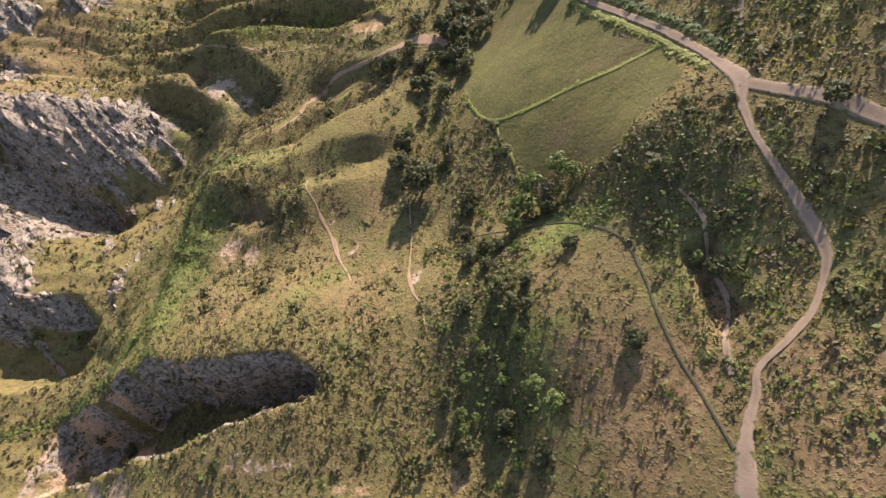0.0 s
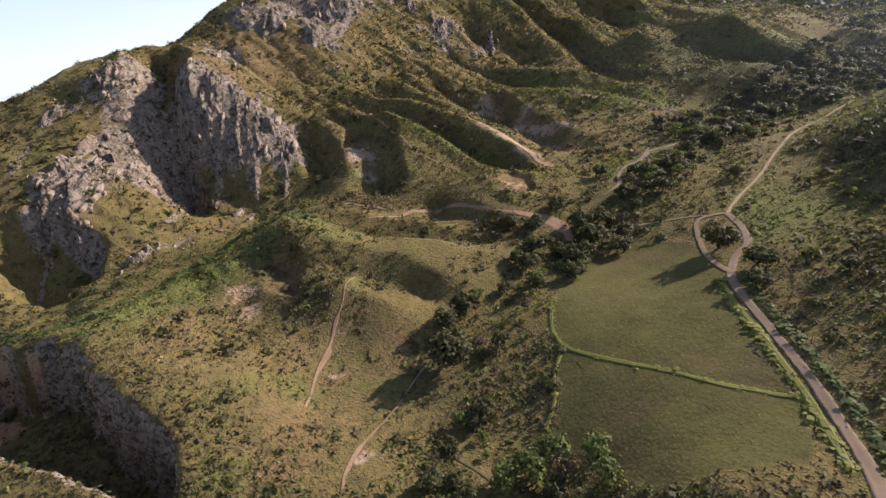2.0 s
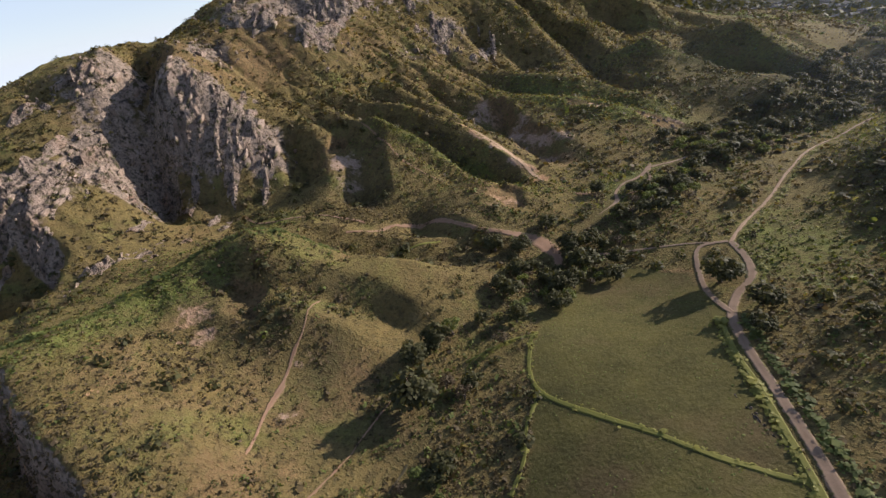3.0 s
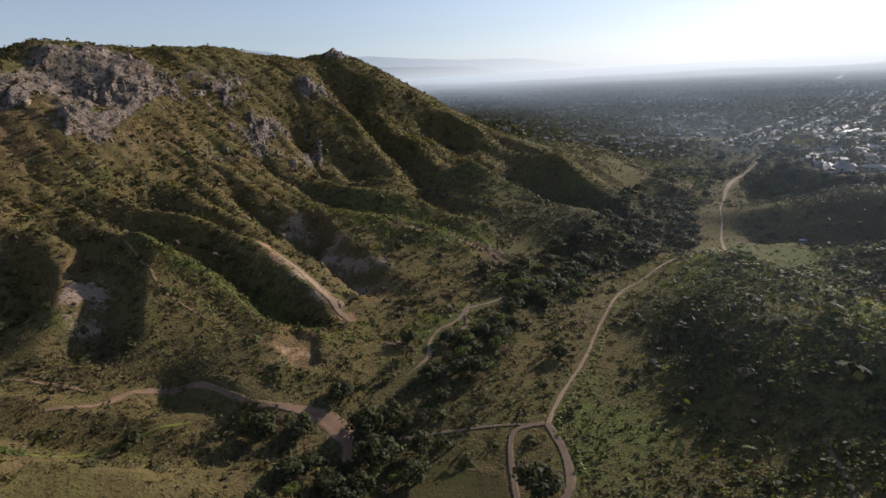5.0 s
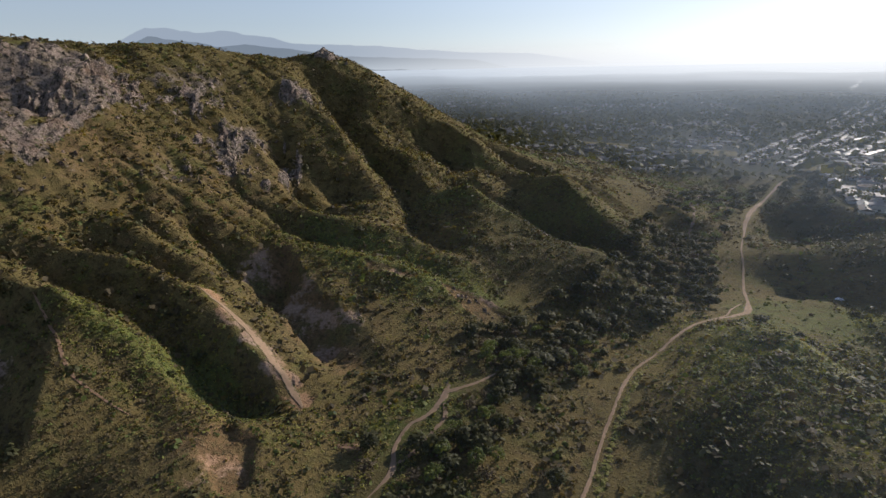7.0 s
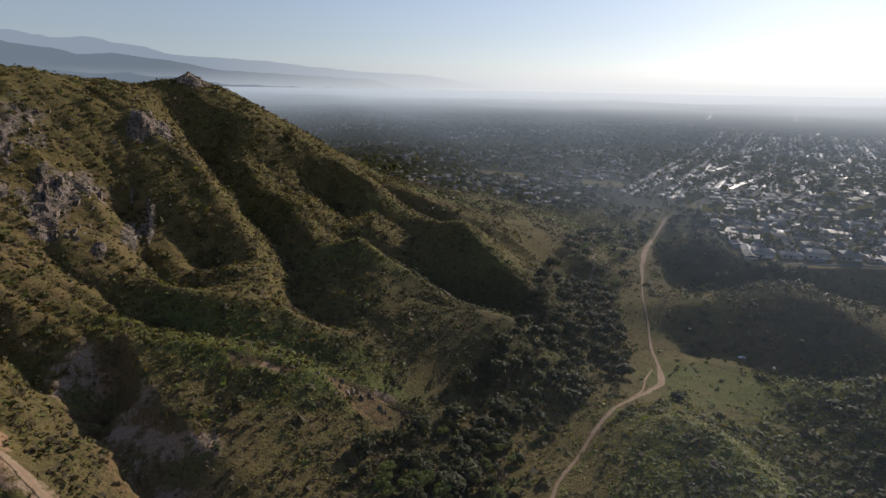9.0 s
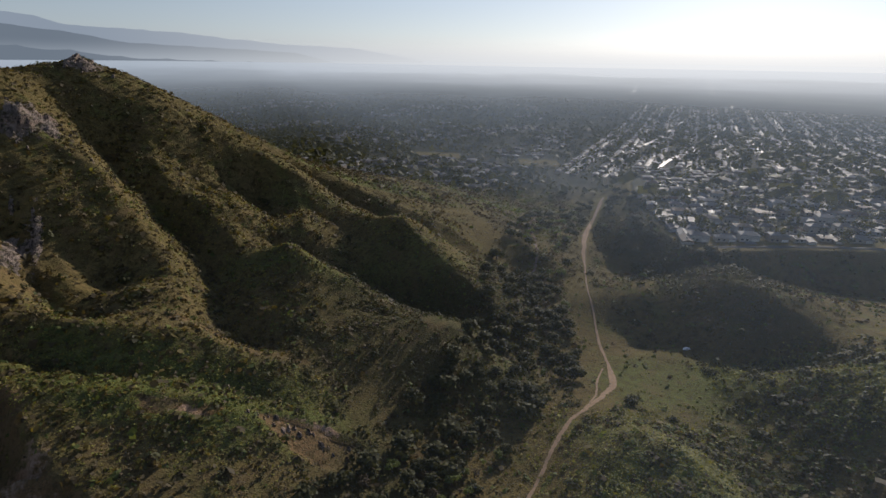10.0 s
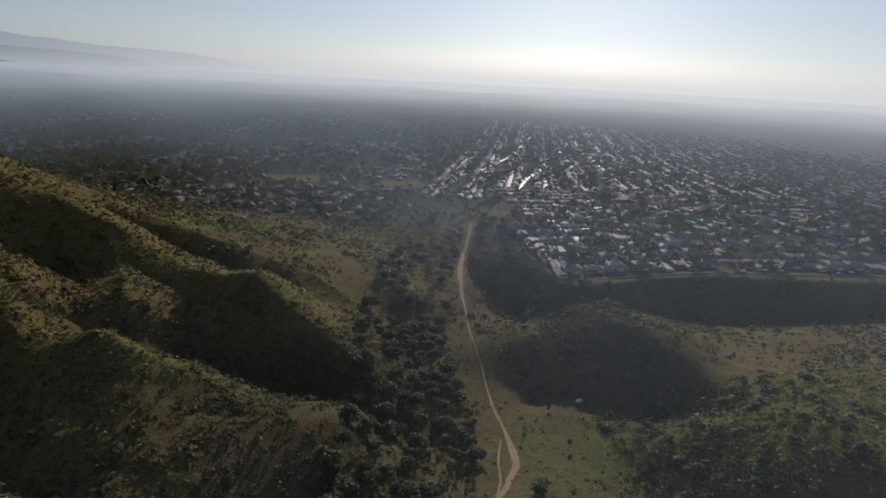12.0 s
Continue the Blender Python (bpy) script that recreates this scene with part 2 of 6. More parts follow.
def value_noise(x, y, seed=0):
    ix, iy = np.floor(x), np.floor(y)
    u, v = x - ix, y - iy
    u, v = u * u * (3 - 2 * u), v * v * (3 - 2 * v)
    a, b = lattice(ix, iy, seed), lattice(ix + 1, iy, seed)
    c, d = lattice(ix, iy + 1, seed), lattice(ix + 1, iy + 1, seed)
    return (a * (1 - u) + b * u) * (1 - v) + (c * (1 - u) + d * u) * v


def fbm(x, y, scale, octaves=4, seed=0, ridged=False):
    total, amp, norm = 0.0, 1.0, 0.0
    for o in range(octaves):
        n = value_noise(x / scale * 2**o + 17.3 * o, y / scale * 2**o - 9.1 * o, seed + o) * 2 - 1
        total = total + amp * (1 - 2 * np.abs(n) if ridged else n)
        norm, amp = norm + amp, amp * 0.5
    return total / norm


def along(x, y, line):
    """Distance to a line of (x, y, ...), how far along it (0 to 1), and its third number there."""
    pts = np.array([p[:2] for p in line], float)
    val = np.array([p[2] if len(p) > 2 else 0.0 for p in line], float)
    seg = np.linalg.norm(np.diff(pts, axis=0), axis=1)
    run = np.concatenate([[0], np.cumsum(seg)])
    best = np.full(x.shape, 1e9)
    u, w = np.zeros(x.shape), np.zeros(x.shape)
    for i in range(len(seg)):
        d = (pts[i + 1] - pts[i]) / max(seg[i], 1e-6)
        s = np.clip((x - pts[i, 0]) * d[0] + (y - pts[i, 1]) * d[1], 0, seg[i])
        r = np.hypot(x - pts[i, 0] - s * d[0], y - pts[i, 1] - s * d[1])
        near = r < best
        best = np.where(near, r, best)
        u = np.where(near, (run[i] + s) / run[-1], u)
        w = np.where(near, val[i] + (val[i + 1] - val[i]) * s / max(seg[i], 1e-6), w)
    return best, u, w


# lines of the land: x, y and height of crests, benches, beds and feet of slopes
LAND = {
    "main_crest": [(-200, 172, 190.3), (-214, 207, 195.6), (-201, 237, 193.6), (-203, 275, 207), (-199, 309, 214.3), (-207, 345, 213.1), (-205, 379, 216.8), (-195, 410, 215.6), (-190, 440, 210.8), (-181, 458, 207.8), (-169, 477, 216), (-150, 495, 203), (-133, 513, 191)],
    "pinnacle_spur": [(-133, 513, 188), (-110, 517, 176.4), (-72, 536, 151.1), (-35, 548, 141.2), (2, 577, 134), (30, 590, 121.8), (63, 580, 113.5)],
    "cliff_foot": [(-184, 332, 197.8), (-186, 297, 188.8), (-182, 318, 202), (-167, 281, 193.8), (-150, 235, 167.2), (-145, 362, 175.9), (-145, 390, 174.2)],
    "upper_slope": [(-135, 290, 162.3), (-136, 354, 163.7), (-119, 349, 160), (-119, 299, 159), (-135, 303, 166.4)],
    "rib_zero": [(-172, 446, 207.1), (-150, 436, 190.8), (-136, 425, 181.7), (-118, 412, 172.6), (-100, 400, 155.7), (-88, 390, 151.5), (-72, 376, 145), (-64, 364, 144.6)],
    "bed_one": [(-161, 449, 194), (-145, 445, 179), (-124, 431, 166.2), (-105, 419, 157.1), (-90, 414, 148.1), (-75, 400, 142.3), (-60, 374, 137.6), (-38, 355, 133.6), (-23, 347, 132.4), (-4, 338, 125.9)],
    "rib_one": [(-150, 480, 204), (-142, 472, 197.2), (-131, 464, 185.5), (-117, 447, 166), (-101, 436, 159.3), (-87, 424, 158.4), (-65, 412, 143.2), (-41, 400, 149.3), (-40, 382, 140), (-12, 396, 134.5), (-21, 371, 136.8), (1, 372, 133.1), (24, 373, 134.3), (34, 369, 125.3)],
    "bed_two": [(-101, 480, 165.5), (-86, 473, 151.3), (-75, 465, 148.6), (-60, 431, 150.6), (-47, 418, 135.7), (-30, 415, 136.4), (-15, 418, 126.9), (4, 414, 121.1), (21, 403, 118.9), (40, 384, 118)],
    "rib_two": [(-117, 484, 185), (-101, 481, 174.7), (-82, 482, 164.6), (-64, 482, 154.9), (-47, 478, 143), (-22, 458, 140.5), (-6, 449, 144.1), (7, 438, 137.6), (18, 434, 132.9), (28, 412, 130.3), (37, 398, 126.1), (44, 388, 122.1)],
    "rib_three": [(-7, 524, 137.2), (24, 495, 130.5), (45, 470, 117.8)],
    "low_spur": [(-92, 291, 140.9), (-78, 309, 138.1), (-50, 339, 140.4), (-24, 347, 138.2), (-9, 322, 127.6)],
    "mid_slope": [(-80, 357, 147.6), (-71, 296, 139), (-95, 370, 139.4)],
    "grass_spur": [(-132, 215, 161.7), (-105, 229, 158.1), (-89, 235, 149.8), (-52, 242, 130.3), (-41, 236, 134.6), (-31, 256, 127.1)],
    "ledge": [(-115, 191, 134.6), (-107, 226, 137.8), (-72, 219, 140.9), (-57, 210, 127.2), (-42, 214, 131.8), (-16, 218, 126.3)],
    "rock_foot": [(-148, 186, 151.6), (-137, 180, 141), (-113, 162, 139.7), (-135, 137, 152.4), (-122, 120, 139.5)],
    "rock_shelf": [(-153, 198, 185.9), (-151, 163, 166.7), (-139, 171, 152.5), (-152, 164, 162), (-137, 135, 152.6)],
    "round_spur": [(-100, 105, 140), (-67, 123, 142.4), (-59, 116, 141), (-57, 143, 133), (-63, 166, 146.9), (-51, 179, 133.9), (-42, 160, 135.2), (-38, 186, 135.6)],
    "near_spur": [(-71, 102, 143.3), (-40, 111, 138.9), (-34, 125, 136.8), (-29, 132, 126.8), (-39, 149, 128.8), (-10, 127, 126.6)],
    "creek": [(5, 95, 120.4), (8, 125, 126.9), (-4, 143, 120.6), (-10, 165, 123.1), (-10, 185, 124.3), (-2, 210, 121.9), (2, 240, 126), (5, 285, 126.2), (21, 310, 122.2), (36, 345, 121.3), (49, 380, 116.7), (55, 420, 117.9), (58, 460, 115.3), (75, 510, 118.6), (95, 560, 114.1)],
    "creek_bank": [(9, 160, 124.1), (2, 178, 126.5), (-6, 148, 125.9), (20, 149, 124.9), (20, 139, 121.1), (24, 126, 128.2)],
    "road_bench": [(42, 84, 129.3), (47, 98, 128.9), (56, 108, 129.7), (58, 118, 130.8), (56, 140, 133.3), (48, 162, 131.2), (48, 168, 130.9), (41, 183, 128.5), (33, 205, 126.7), (28, 229, 126.9), (33, 256, 126.4), (37, 290, 125.2), (47, 314, 124), (57, 338, 124.1), (75, 357, 122.3), (78, 380, 117.6), (83, 425, 120.9), (92, 490, 119.6), (131, 602, 114.8)],
    "meadow": [(42, 140, 133.9), (47, 123, 129), (39, 121, 127.1), (22, 109, 129.1), (35, 100, 126.4)],
    "east_foot": [(61, 155, 132.4), (53, 191, 133.2), (71, 223, 137.1), (53, 236, 129), (53, 261, 128.7), (68, 261, 141.8)],
    "east_crest": [(110, 120, 152), (95, 190, 151.9), (95, 240, 148), (94, 276, 136.5), (70, 302, 135.2), (66, 325, 131.4)],
    "east_hollow": [(98, 325, 125.2), (110, 344, 123.9), (95, 384, 118), (108, 384, 124.3), (103, 382, 120.1), (92, 400, 116.5)],
    "knoll": [(146, 356, 138.4), (150, 338, 146.8), (140, 325, 149.1), (170, 320, 153), (127, 321, 141)],
    "mesa_spur": [(102, 418, 126.2), (118, 424, 128.3), (130, 418, 134), (137, 408, 135.1), (141, 398, 136.4), (144, 380, 138.2), (158, 389, 138), (164, 380, 135.4), (146, 362, 137.6), (183, 398, 131.9), (193, 384, 134.6), (192, 369, 137.1), (127, 347, 136), (120, 334, 134)],
    "mesa_foot": [(118, 445, 120.8), (112, 480, 117.7), (114, 530, 117.3), (150, 620, 116.5), (131, 432, 133.6), (150, 428, 131.5), (172, 424, 126.5), (195, 418, 127.6), (218, 412, 128.4), (250, 402, 130.1), (310, 386, 133), (260, 520, 122.1), (300, 700, 112), (450, 600, 116)],
    "plain": [(90, 700, 112), (0, 850, 112), (65, 474, 122.5), (82, 484, 118), (50, 640, 113.1), (39, 678, 113), (0, 640, 115.2), (-16, 749, 116), (118, 955, 112), (181, 935, 110), (318, 1037, 106), (300, 1250, 106)],
    "back_country": [(-260, 220, 176.5), (-290, 320, 186), (-280, 420, 179.8), (-250, 500, 176), (-200, 560, 170), (-120, 620, 140.2), (-130, 700, 126), (-250, 120, 177.8)],
    "south": [(60, 30, 136), (0, 50, 121.8), (-60, 60, 134.1), (-130, 60, 146.3), (-220, 40, 180), (120, 40, 158), (0, -80, 124), (110, -80, 160), (-140, -80, 170)],
    "east": [(150, 200, 168), (180, 120, 172), (200, 260, 166), (240, 340, 154.1), (300, 300, 160), (330, 120, 170)],
    "east_slope": [(88, 293, 130.1), (92, 310, 128), (85, 258, 140.1), (100, 280, 135.8), (110, 300, 131.8)],
    "east_ridge": [(69, 240, 139.7), (69.4, 254, 141.4), (72, 280, 140.1), (70.5, 299, 135.5), (73, 318, 133.2)],
    "spur_foot": [(104, 398, 120.3), (108, 379, 121.4), (118, 376, 122.7), (128, 371, 123.8), (136, 362, 128.4), (97, 410, 119.7), (113, 350, 128.4)],
}
BEDS = [  # gully beds: line of x, y; depth; half-width
    ([(-170, 458), (-161, 449), (-145, 445), (-124, 431), (-105, 419), (-90, 414), (-75, 400), (-60, 374), (-54, 363), (-38, 355), (-23, 347), (-4, 338)], 6.0, 11),
    ([(-112, 488), (-101, 480), (-86, 473), (-75, 465), (-60, 431), (-47, 418), (-30, 415), (-15, 418), (4, 414), (21, 403), (40, 384)], 6.0, 13),
    ([(-105, 506), (-90, 503), (-77, 507), (-54, 501), (-31, 493), (3, 470), (22, 460), (42, 440)], 6.0, 12),
    ([(-150, 392), (-128, 372), (-109, 358), (-85, 347), (-62, 357)], 4.5, 9),
    ([(-136, 338), (-112, 331), (-92, 327), (-72, 328), (-50, 331), (-34, 331), (-18, 328), (-8, 326)], 2.4, 10),
    ([(-128, 300), (-95, 300), (-76, 293), (-58, 287), (-40, 280), (-22, 272)], 4.8, 10),
    ([(-130, 266), (-116, 269), (-101, 276), (-86, 281)], 4.5, 7),
    ([(-124, 253), (-109, 255), (-93, 256), (-78, 256), (-56, 253), (-42, 252), (-30, 256)], 7.5, 9),
    ([(-114, 246), (-99, 236), (-88, 225), (-70, 207)], 8.0, 10),
    ([(-128, 226), (-114, 222), (-104, 212)], 6.0, 7),
    ([(-205, 220), (-186, 212), (-170, 203), (-158, 194), (-150, 183), (-138, 174), (-126, 169)], 16.0, 10),
    ([(-80, 178), (-62, 186), (-40, 196), (-20, 205)], 5.0, 8),
    ([(-74, 152), (-60, 160), (-46, 166), (-30, 172), (-16, 172)], 4.0, 7),
    ([(-86, 309), (-77, 301), (-66, 294)], 6.0, 8),
    ([(-58, 216), (-48, 208), (-34, 209), (-20, 210)], 3.0, 6),
    ([(86, 392), (100, 387), (113, 380), (126, 370), (142, 358)], 3.0, 9),
]
CRESTS = [  # sharp ribs: line of x, y; height; half-width
    ([(-168, 222), (-158, 214), (-146, 210), (-134, 204), (-122, 198), (-114, 194)], 2.0, 9),
    ([(-140, 262), (-124, 260), (-110, 263), (-98, 269), (-80, 272), (-66, 268), (-52, 262.5), (-40, 256.5), (-32, 251)], 3.5, 8),
    ([(-128, 278), (-115, 282), (-102, 284), (-89, 285)], 2.0, 5),
    ([(-126, 291), (-108, 293), (-90, 289), (-77, 286)], 2.5, 6),
    ([(-100, 314), (-84, 315), (-74, 315.5), (-63, 317), (-47, 318), (-26, 319.5), (-14, 323), (-4, 322)], 2.2, 11),
    ([(-120, 246), (-98, 246), (-66, 243), (-43, 240)], 2.0, 7),
    ([(-142, 472), (-131, 464), (-117, 447), (-101, 436), (-87, 424), (-70, 412), (-40, 400), (-12, 390), (14, 379)], 2.5, 10),
    ([(-117, 484), (-101, 481), (-82, 482), (-64, 482), (-47, 478), (-22, 456), (-6, 448), (7, 437), (18, 428), (28, 412), (37, 398)], 3.5, 12),
    ([(-150, 436), (-136, 425), (-118, 412), (-100, 400), (-88, 390), (-72, 376)], 2.0, 8),
    ([(-100, 338), (-83, 337), (-64, 338), (-50, 346), (-34, 350), (-24, 345), (-15, 334)], 2.0, 12),
    ([(131, 418), (137, 408), (141, 398), (144, 380), (146, 363)], 1.5, 8),
    ([(60, 326), (67, 322), (76, 312), (84, 290), (87, 268), (89, 248), (90, 230)], 4.0, 13),
    ([(-84, 100), (-70, 112), (-78, 126), (-80, 145), (-76, 162), (-60, 184)], 1.5, 5),
]
ROCKY = [  # rock faces: centre, radii, strength
    (-188, 310, 25, 36, 0.95), (-190, 272, 22, 26, 0.75), (-160, 282, 26, 16, 0.45), (-146, 205, 22, 17, 0.8), (-152, 172, 15, 18, 0.85),
    (-178, 190, 20, 24, 0.5), (-146, 148, 12, 16, 0.75), (-110, 150, 2.5, 15, 0.7), (-134, 141, 10, 5, 0.8), (-145, 362, 12, 26, 0.55), (-128, 345, 12, 10, 0.5),
    (-124, 212, 14, 14, 0.62), (-169, 478, 9, 8, 0.9), (-132, 318, 12, 16, 0.5), (-150, 420, 12, 16, 0.45), (-175, 370, 20, 30, 0.4), (-176, 232, 22, 18, 0.55),
]


MESA = [(127, 500), (128, 480), (130, 462), (132, 447), (140, 446), (150, 443), (171, 441), (189, 438), (213, 434), (237, 427), (282, 420), (420, 385), (620, 330), (900, 700), (700, 1000), (330, 960), (230, 800), (185, 690), (150, 600)]


def inside(x, y, poly):
    hit = np.zeros(np.shape(x), bool)
    for (x0, y0), (x1, y1) in zip(poly, poly[1:] + poly[:1]):
        cross = (y0 > y) != (y1 > y)
        hit ^= cross & (x < (x1 - x0) * (y - y0) / ((y1 - y0) or 1e-9) + x0)
    return hit


ERODED = [  # bare hollows that have slumped out of the slopes: outline, depth
    ([(-84, 316), (-78, 292), (-58, 297), (-66, 304)], 6.5),
    ([(-75, 292), (-63, 297), (-52, 296), (-40, 285), (-38, 274), (-58, 282)], 3.0),
    ([(-28, 324), (-8, 325), (3, 321), (-2, 313), (-14, 315)], 1.2),
    ([(-54, 319), (-42, 321), (-31, 322), (-34, 318), (-48, 315)], 0.9),
    ([(-43, 242), (-34, 241), (-25, 230), (-30, 226), (-38, 229)], 1.8),
    ([(-113, 238), (-103, 239), (-97, 228), (-104, 223)], 3.5),
    ([(-56, 184), (-52, 183), (-50, 177), (-52, 177)], 0.7),
    ([(-152, 130), (-138, 140), (-124, 143), (-112, 132), (-113, 119), (-132, 113), (-152, 115)], 12.0),
    ([(40, 118), (47, 120), (49, 106), (43, 102)], 2.2),
    ([(-66, 158), (-56, 161), (-50, 152), (-60, 149)], 2.2),
]


def eroded(x, y):
    """How deep the slumped hollows are."""
    wx, wy = x + 2.0 * fbm(x, y, 6, 3, 701), y + 2.0 * fbm(x, y, 6, 3, 702)
    r = np.zeros(x.shape)
    for poly, depth in ERODED:
        box_ = (np.abs(x - poly[0][0]) < 60) & (np.abs(y - poly[0][1]) < 60)
        if box_.any():
            d, _, _ = along(wx[box_], wy[box_], poly + poly[:1])
            r[box_] = np.maximum(r[box_], depth * np.where(inside(wx[box_], wy[box_], poly), np.clip(d / (0.55 * depth), 0, 1), 0))
    return r


def spline_land():
    """A thin-plate surface over the lines of the land."""
    pts = []
    for line in LAND.values():
        pts += line
    far = [(r * math.sin(a), 300 + r * math.cos(a), 112 if math.cos(a) > -0.1 else 150) for r in (1500, 4000) for a in np.linspace(0, 2 * math.pi, 17)[:-1]]
    pts = np.array(pts + far, float)
    xy, z, n = pts[:, :2] / 100, pts[:, 2], len(pts)
    d = np.linalg.norm(xy[:, None] - xy[None], axis=2)
    a = np.zeros((n + 3, n + 3))
    a[:n, :n] = np.where(d > 0, d * d * np.log(np.maximum(d, 1e-9)), 0) + np.eye(n) * 0.012
    a[:n, n], a[:n, n + 1 :] = 1, xy
    a[n:, :n] = a[:n, n:].T
    w = np.linalg.solve(a, np.concatenate([z, [0, 0, 0]]))

    def at(x, y):
        out = np.empty(x.size)
        q = np.stack([x.ravel(), y.ravel()], 1) / 100
        for i in range(0, len(q), 20000):
            c = q[i : i + 20000]
            r2 = ((c[:, None] - xy[None]) ** 2).sum(2)
            out[i : i + 20000] = (0.5 * r2 * np.log(np.maximum(r2, 1e-12))) @ w[:n] + w[n] + c @ w[n + 1 :]
        return out.reshape(x.shape)

    return at


def rocky(x, y):
    wx, wy = x + 6 * fbm(x, y, 22, 3, 5), y + 6 * fbm(x, y, 22, 3, 6)
    r = np.zeros(x.shape)
    for cx, cy, rx, ry, s in ROCKY:
        r = np.maximum(r, s * np.clip(1.25 - np.hypot((wx - cx) / rx, (wy - cy) / ry), 0, 1) / 0.6)
    return np.clip(r, 0, 1)


def far_rise(x, y):
    """The far plain climbs gently towards the foothills."""
    s = np.clip((np.hypot(x - 30, y - 250) - 1100) / 1700, 0, 1)
    return 75 * s


def land(x, y):
    z = spline_land()(x, y)
    far = np.clip((np.hypot(x, y - 300) - 900) / 700, 0, 1)
    z = z * (1 - far) + (110 + 6 * fbm(x, y, 600, 3, 40) + 13 * fbm(x, y, 330, 3, 41) + far_rise(x, y)) * far
    wx, wy = x + 3.5 * fbm(x, y, 24, 3, 1), y + 3.5 * fbm(x, y, 24, 3, 2)
    hill = np.clip((z - 127) / 25, 0, 1) * (1 - far)
    for line, depth, half in BEDS:
        d, u, _ = along(wx, wy, line)
        ends = np.clip(u * 6, 0, 1) * np.clip((1 - u) * 5, 0, 1)
        z = z - 0.92 * depth * ends * np.clip(1.12 - d / half, 0, 1)
    for line, height, half in CRESTS:
        d, u, _ = along(wx, wy, line)
        ends = np.clip(u * 6, 0, 1) * np.clip((1 - u) * 6, 0, 1)
        z = z + height * ends * np.clip(1 - d / half, 0, 1)
    # rills that run down the mountain side, and lumps
    rill = fbm(wx * 0.35 + 0.2 * wy, wy, 17, 4, 11, True)
    z = z + hill * 1.7 * rill * np.clip((-x - 20) / 60, 0, 1)
    z = z + (0.35 + 1.0 * hill) * fbm(x, y, 14, 4, 21) + 0.25 * fbm(x, y, 3.5, 2, 31) * (0.3 + hill)
    # mesa with a sharp rim that carries the town
    q = (x - 150) * 0.386 + (y - 465) * 0.923
    p = (x - 135) * 0.923 - (y - 450) * 0.386
    top = 135.0 + 6.0 * np.clip(p / 70, 0, 1) - 22 * np.clip((q - 70) / 430, 0, 1) + 0.5 * fbm(x, y, 30, 3, 91)
    d, _, _ = along(wx * 0.5 + x * 0.5, wy * 0.5 + y * 0.5, MESA + MESA[:1])
    off = np.where(inside(x, y, MESA), 0.0, d)
    z = np.maximum(z, top - 0.72 * off - 0.1 * np.clip(3 - off, 0, 3) * (off > 0))
    # cut cliff with a shaded hollow beside the near spur
    rim = [(-118, 104), (-100, 106), (-90, 108), (-84, 112), (-66, 112.5), (-55, 111), (-44, 113), (-36, 111), (-30, 109), (-26, 105)]
    ledge = [(-118, 84), (-90, 88), (-57, 93), (-45, 98), (-34, 100.5), (-26, 103)]
    fall = np.interp(x, [p[0] for p in rim], [p[1] for p in rim]) + 3.0 * fbm(x, y * 0.2, 6, 3, 95, True) - 0.8 - y
    rise = y - np.interp(x, [p[0] for p in ledge], [p[1] for p in ledge]) - 1.2 * fbm(x, y, 5, 2, 96)
    lip = np.clip((x + 116) / 12, 0, 1) * np.clip((-24 - x) / 6, 0, 1)
    z = z - lip * 16.0 * np.clip(fall / 4.5, 0, 1) * np.clip(rise / 3.5, 0, 1)
    z = z - eroded(x, y)
    # rock faces: tilted ledges and blocks
    r = rocky(x, y)
    flute = fbm(wx * 0.3 + 0.25 * wy, wy - 0.3 * wx, 8, 3, 51, True)
    slab = fbm(wx - wy * 0.5, wy + wx * 0.5, 19, 3, 55, True)
    z = z + r * (1.7 * slab + 1.3 * flute - 0.8)
    return z


# ---- ground sheet ----
def spacing(lo, hi, step, out_lo, out_hi, grow=1.065):
    core = list(np.arange(lo, hi + step, step))
    up, s = [], step
    while (up[-1] if up else core[-1]) < out_hi:
        s *= grow
        up.append((up[-1] if up else core[-1]) + s)
    down, s = [], step
    while (down[-1] if down else core[0]) > out_lo:
        s *= grow
        down.append((down[-1] if down else core[0]) - s)
    return np.array(down[::-1] + core + up)


GX, GY = spacing(-226, 170, 1.1, -2850, 2850), spacing(64, 500, 1.1, -2500, 2920)
MX, MY = np.meshgrid(GX, GY)
GZ = land(MX, MY)


def drainage(z):
    """How many cells of the sheet drain through each cell, downhill."""
    ny, nx = z.shape
    zp = np.pad(z, 1, constant_values=1e9)
    drop, to = np.zeros(z.shape), np.full(z.shape, -1)
    here = np.arange(ny * nx).reshape(ny, nx)
    for dy in (-1, 0, 1):
        for dx in (-1, 0, 1):
            if dx or dy:
                s = (z - zp[1 + dy : 1 + dy + ny, 1 + dx : 1 + dx + nx]) / math.hypot(dx, dy)
                to = np.where(s > drop, here + dy * nx + dx, to)
                drop = np.maximum(drop, s)
    acc, to = [1.0] * (ny * nx), to.ravel().tolist()
    for i in np.argsort(-z.ravel()).tolist():
        if to[i] >= 0:
            acc[to[i]] += acc[i]
    return np.array(acc).reshape(ny, nx)


def blur(a, times=1):
    for _ in range(times):
        p = np.pad(a, 1, mode="edge")
        a = (p[:-2, 1:-1] + p[2:, 1:-1] + p[1:-1, :-2] + p[1:-1, 2:] + 2 * a) / 6
    return a


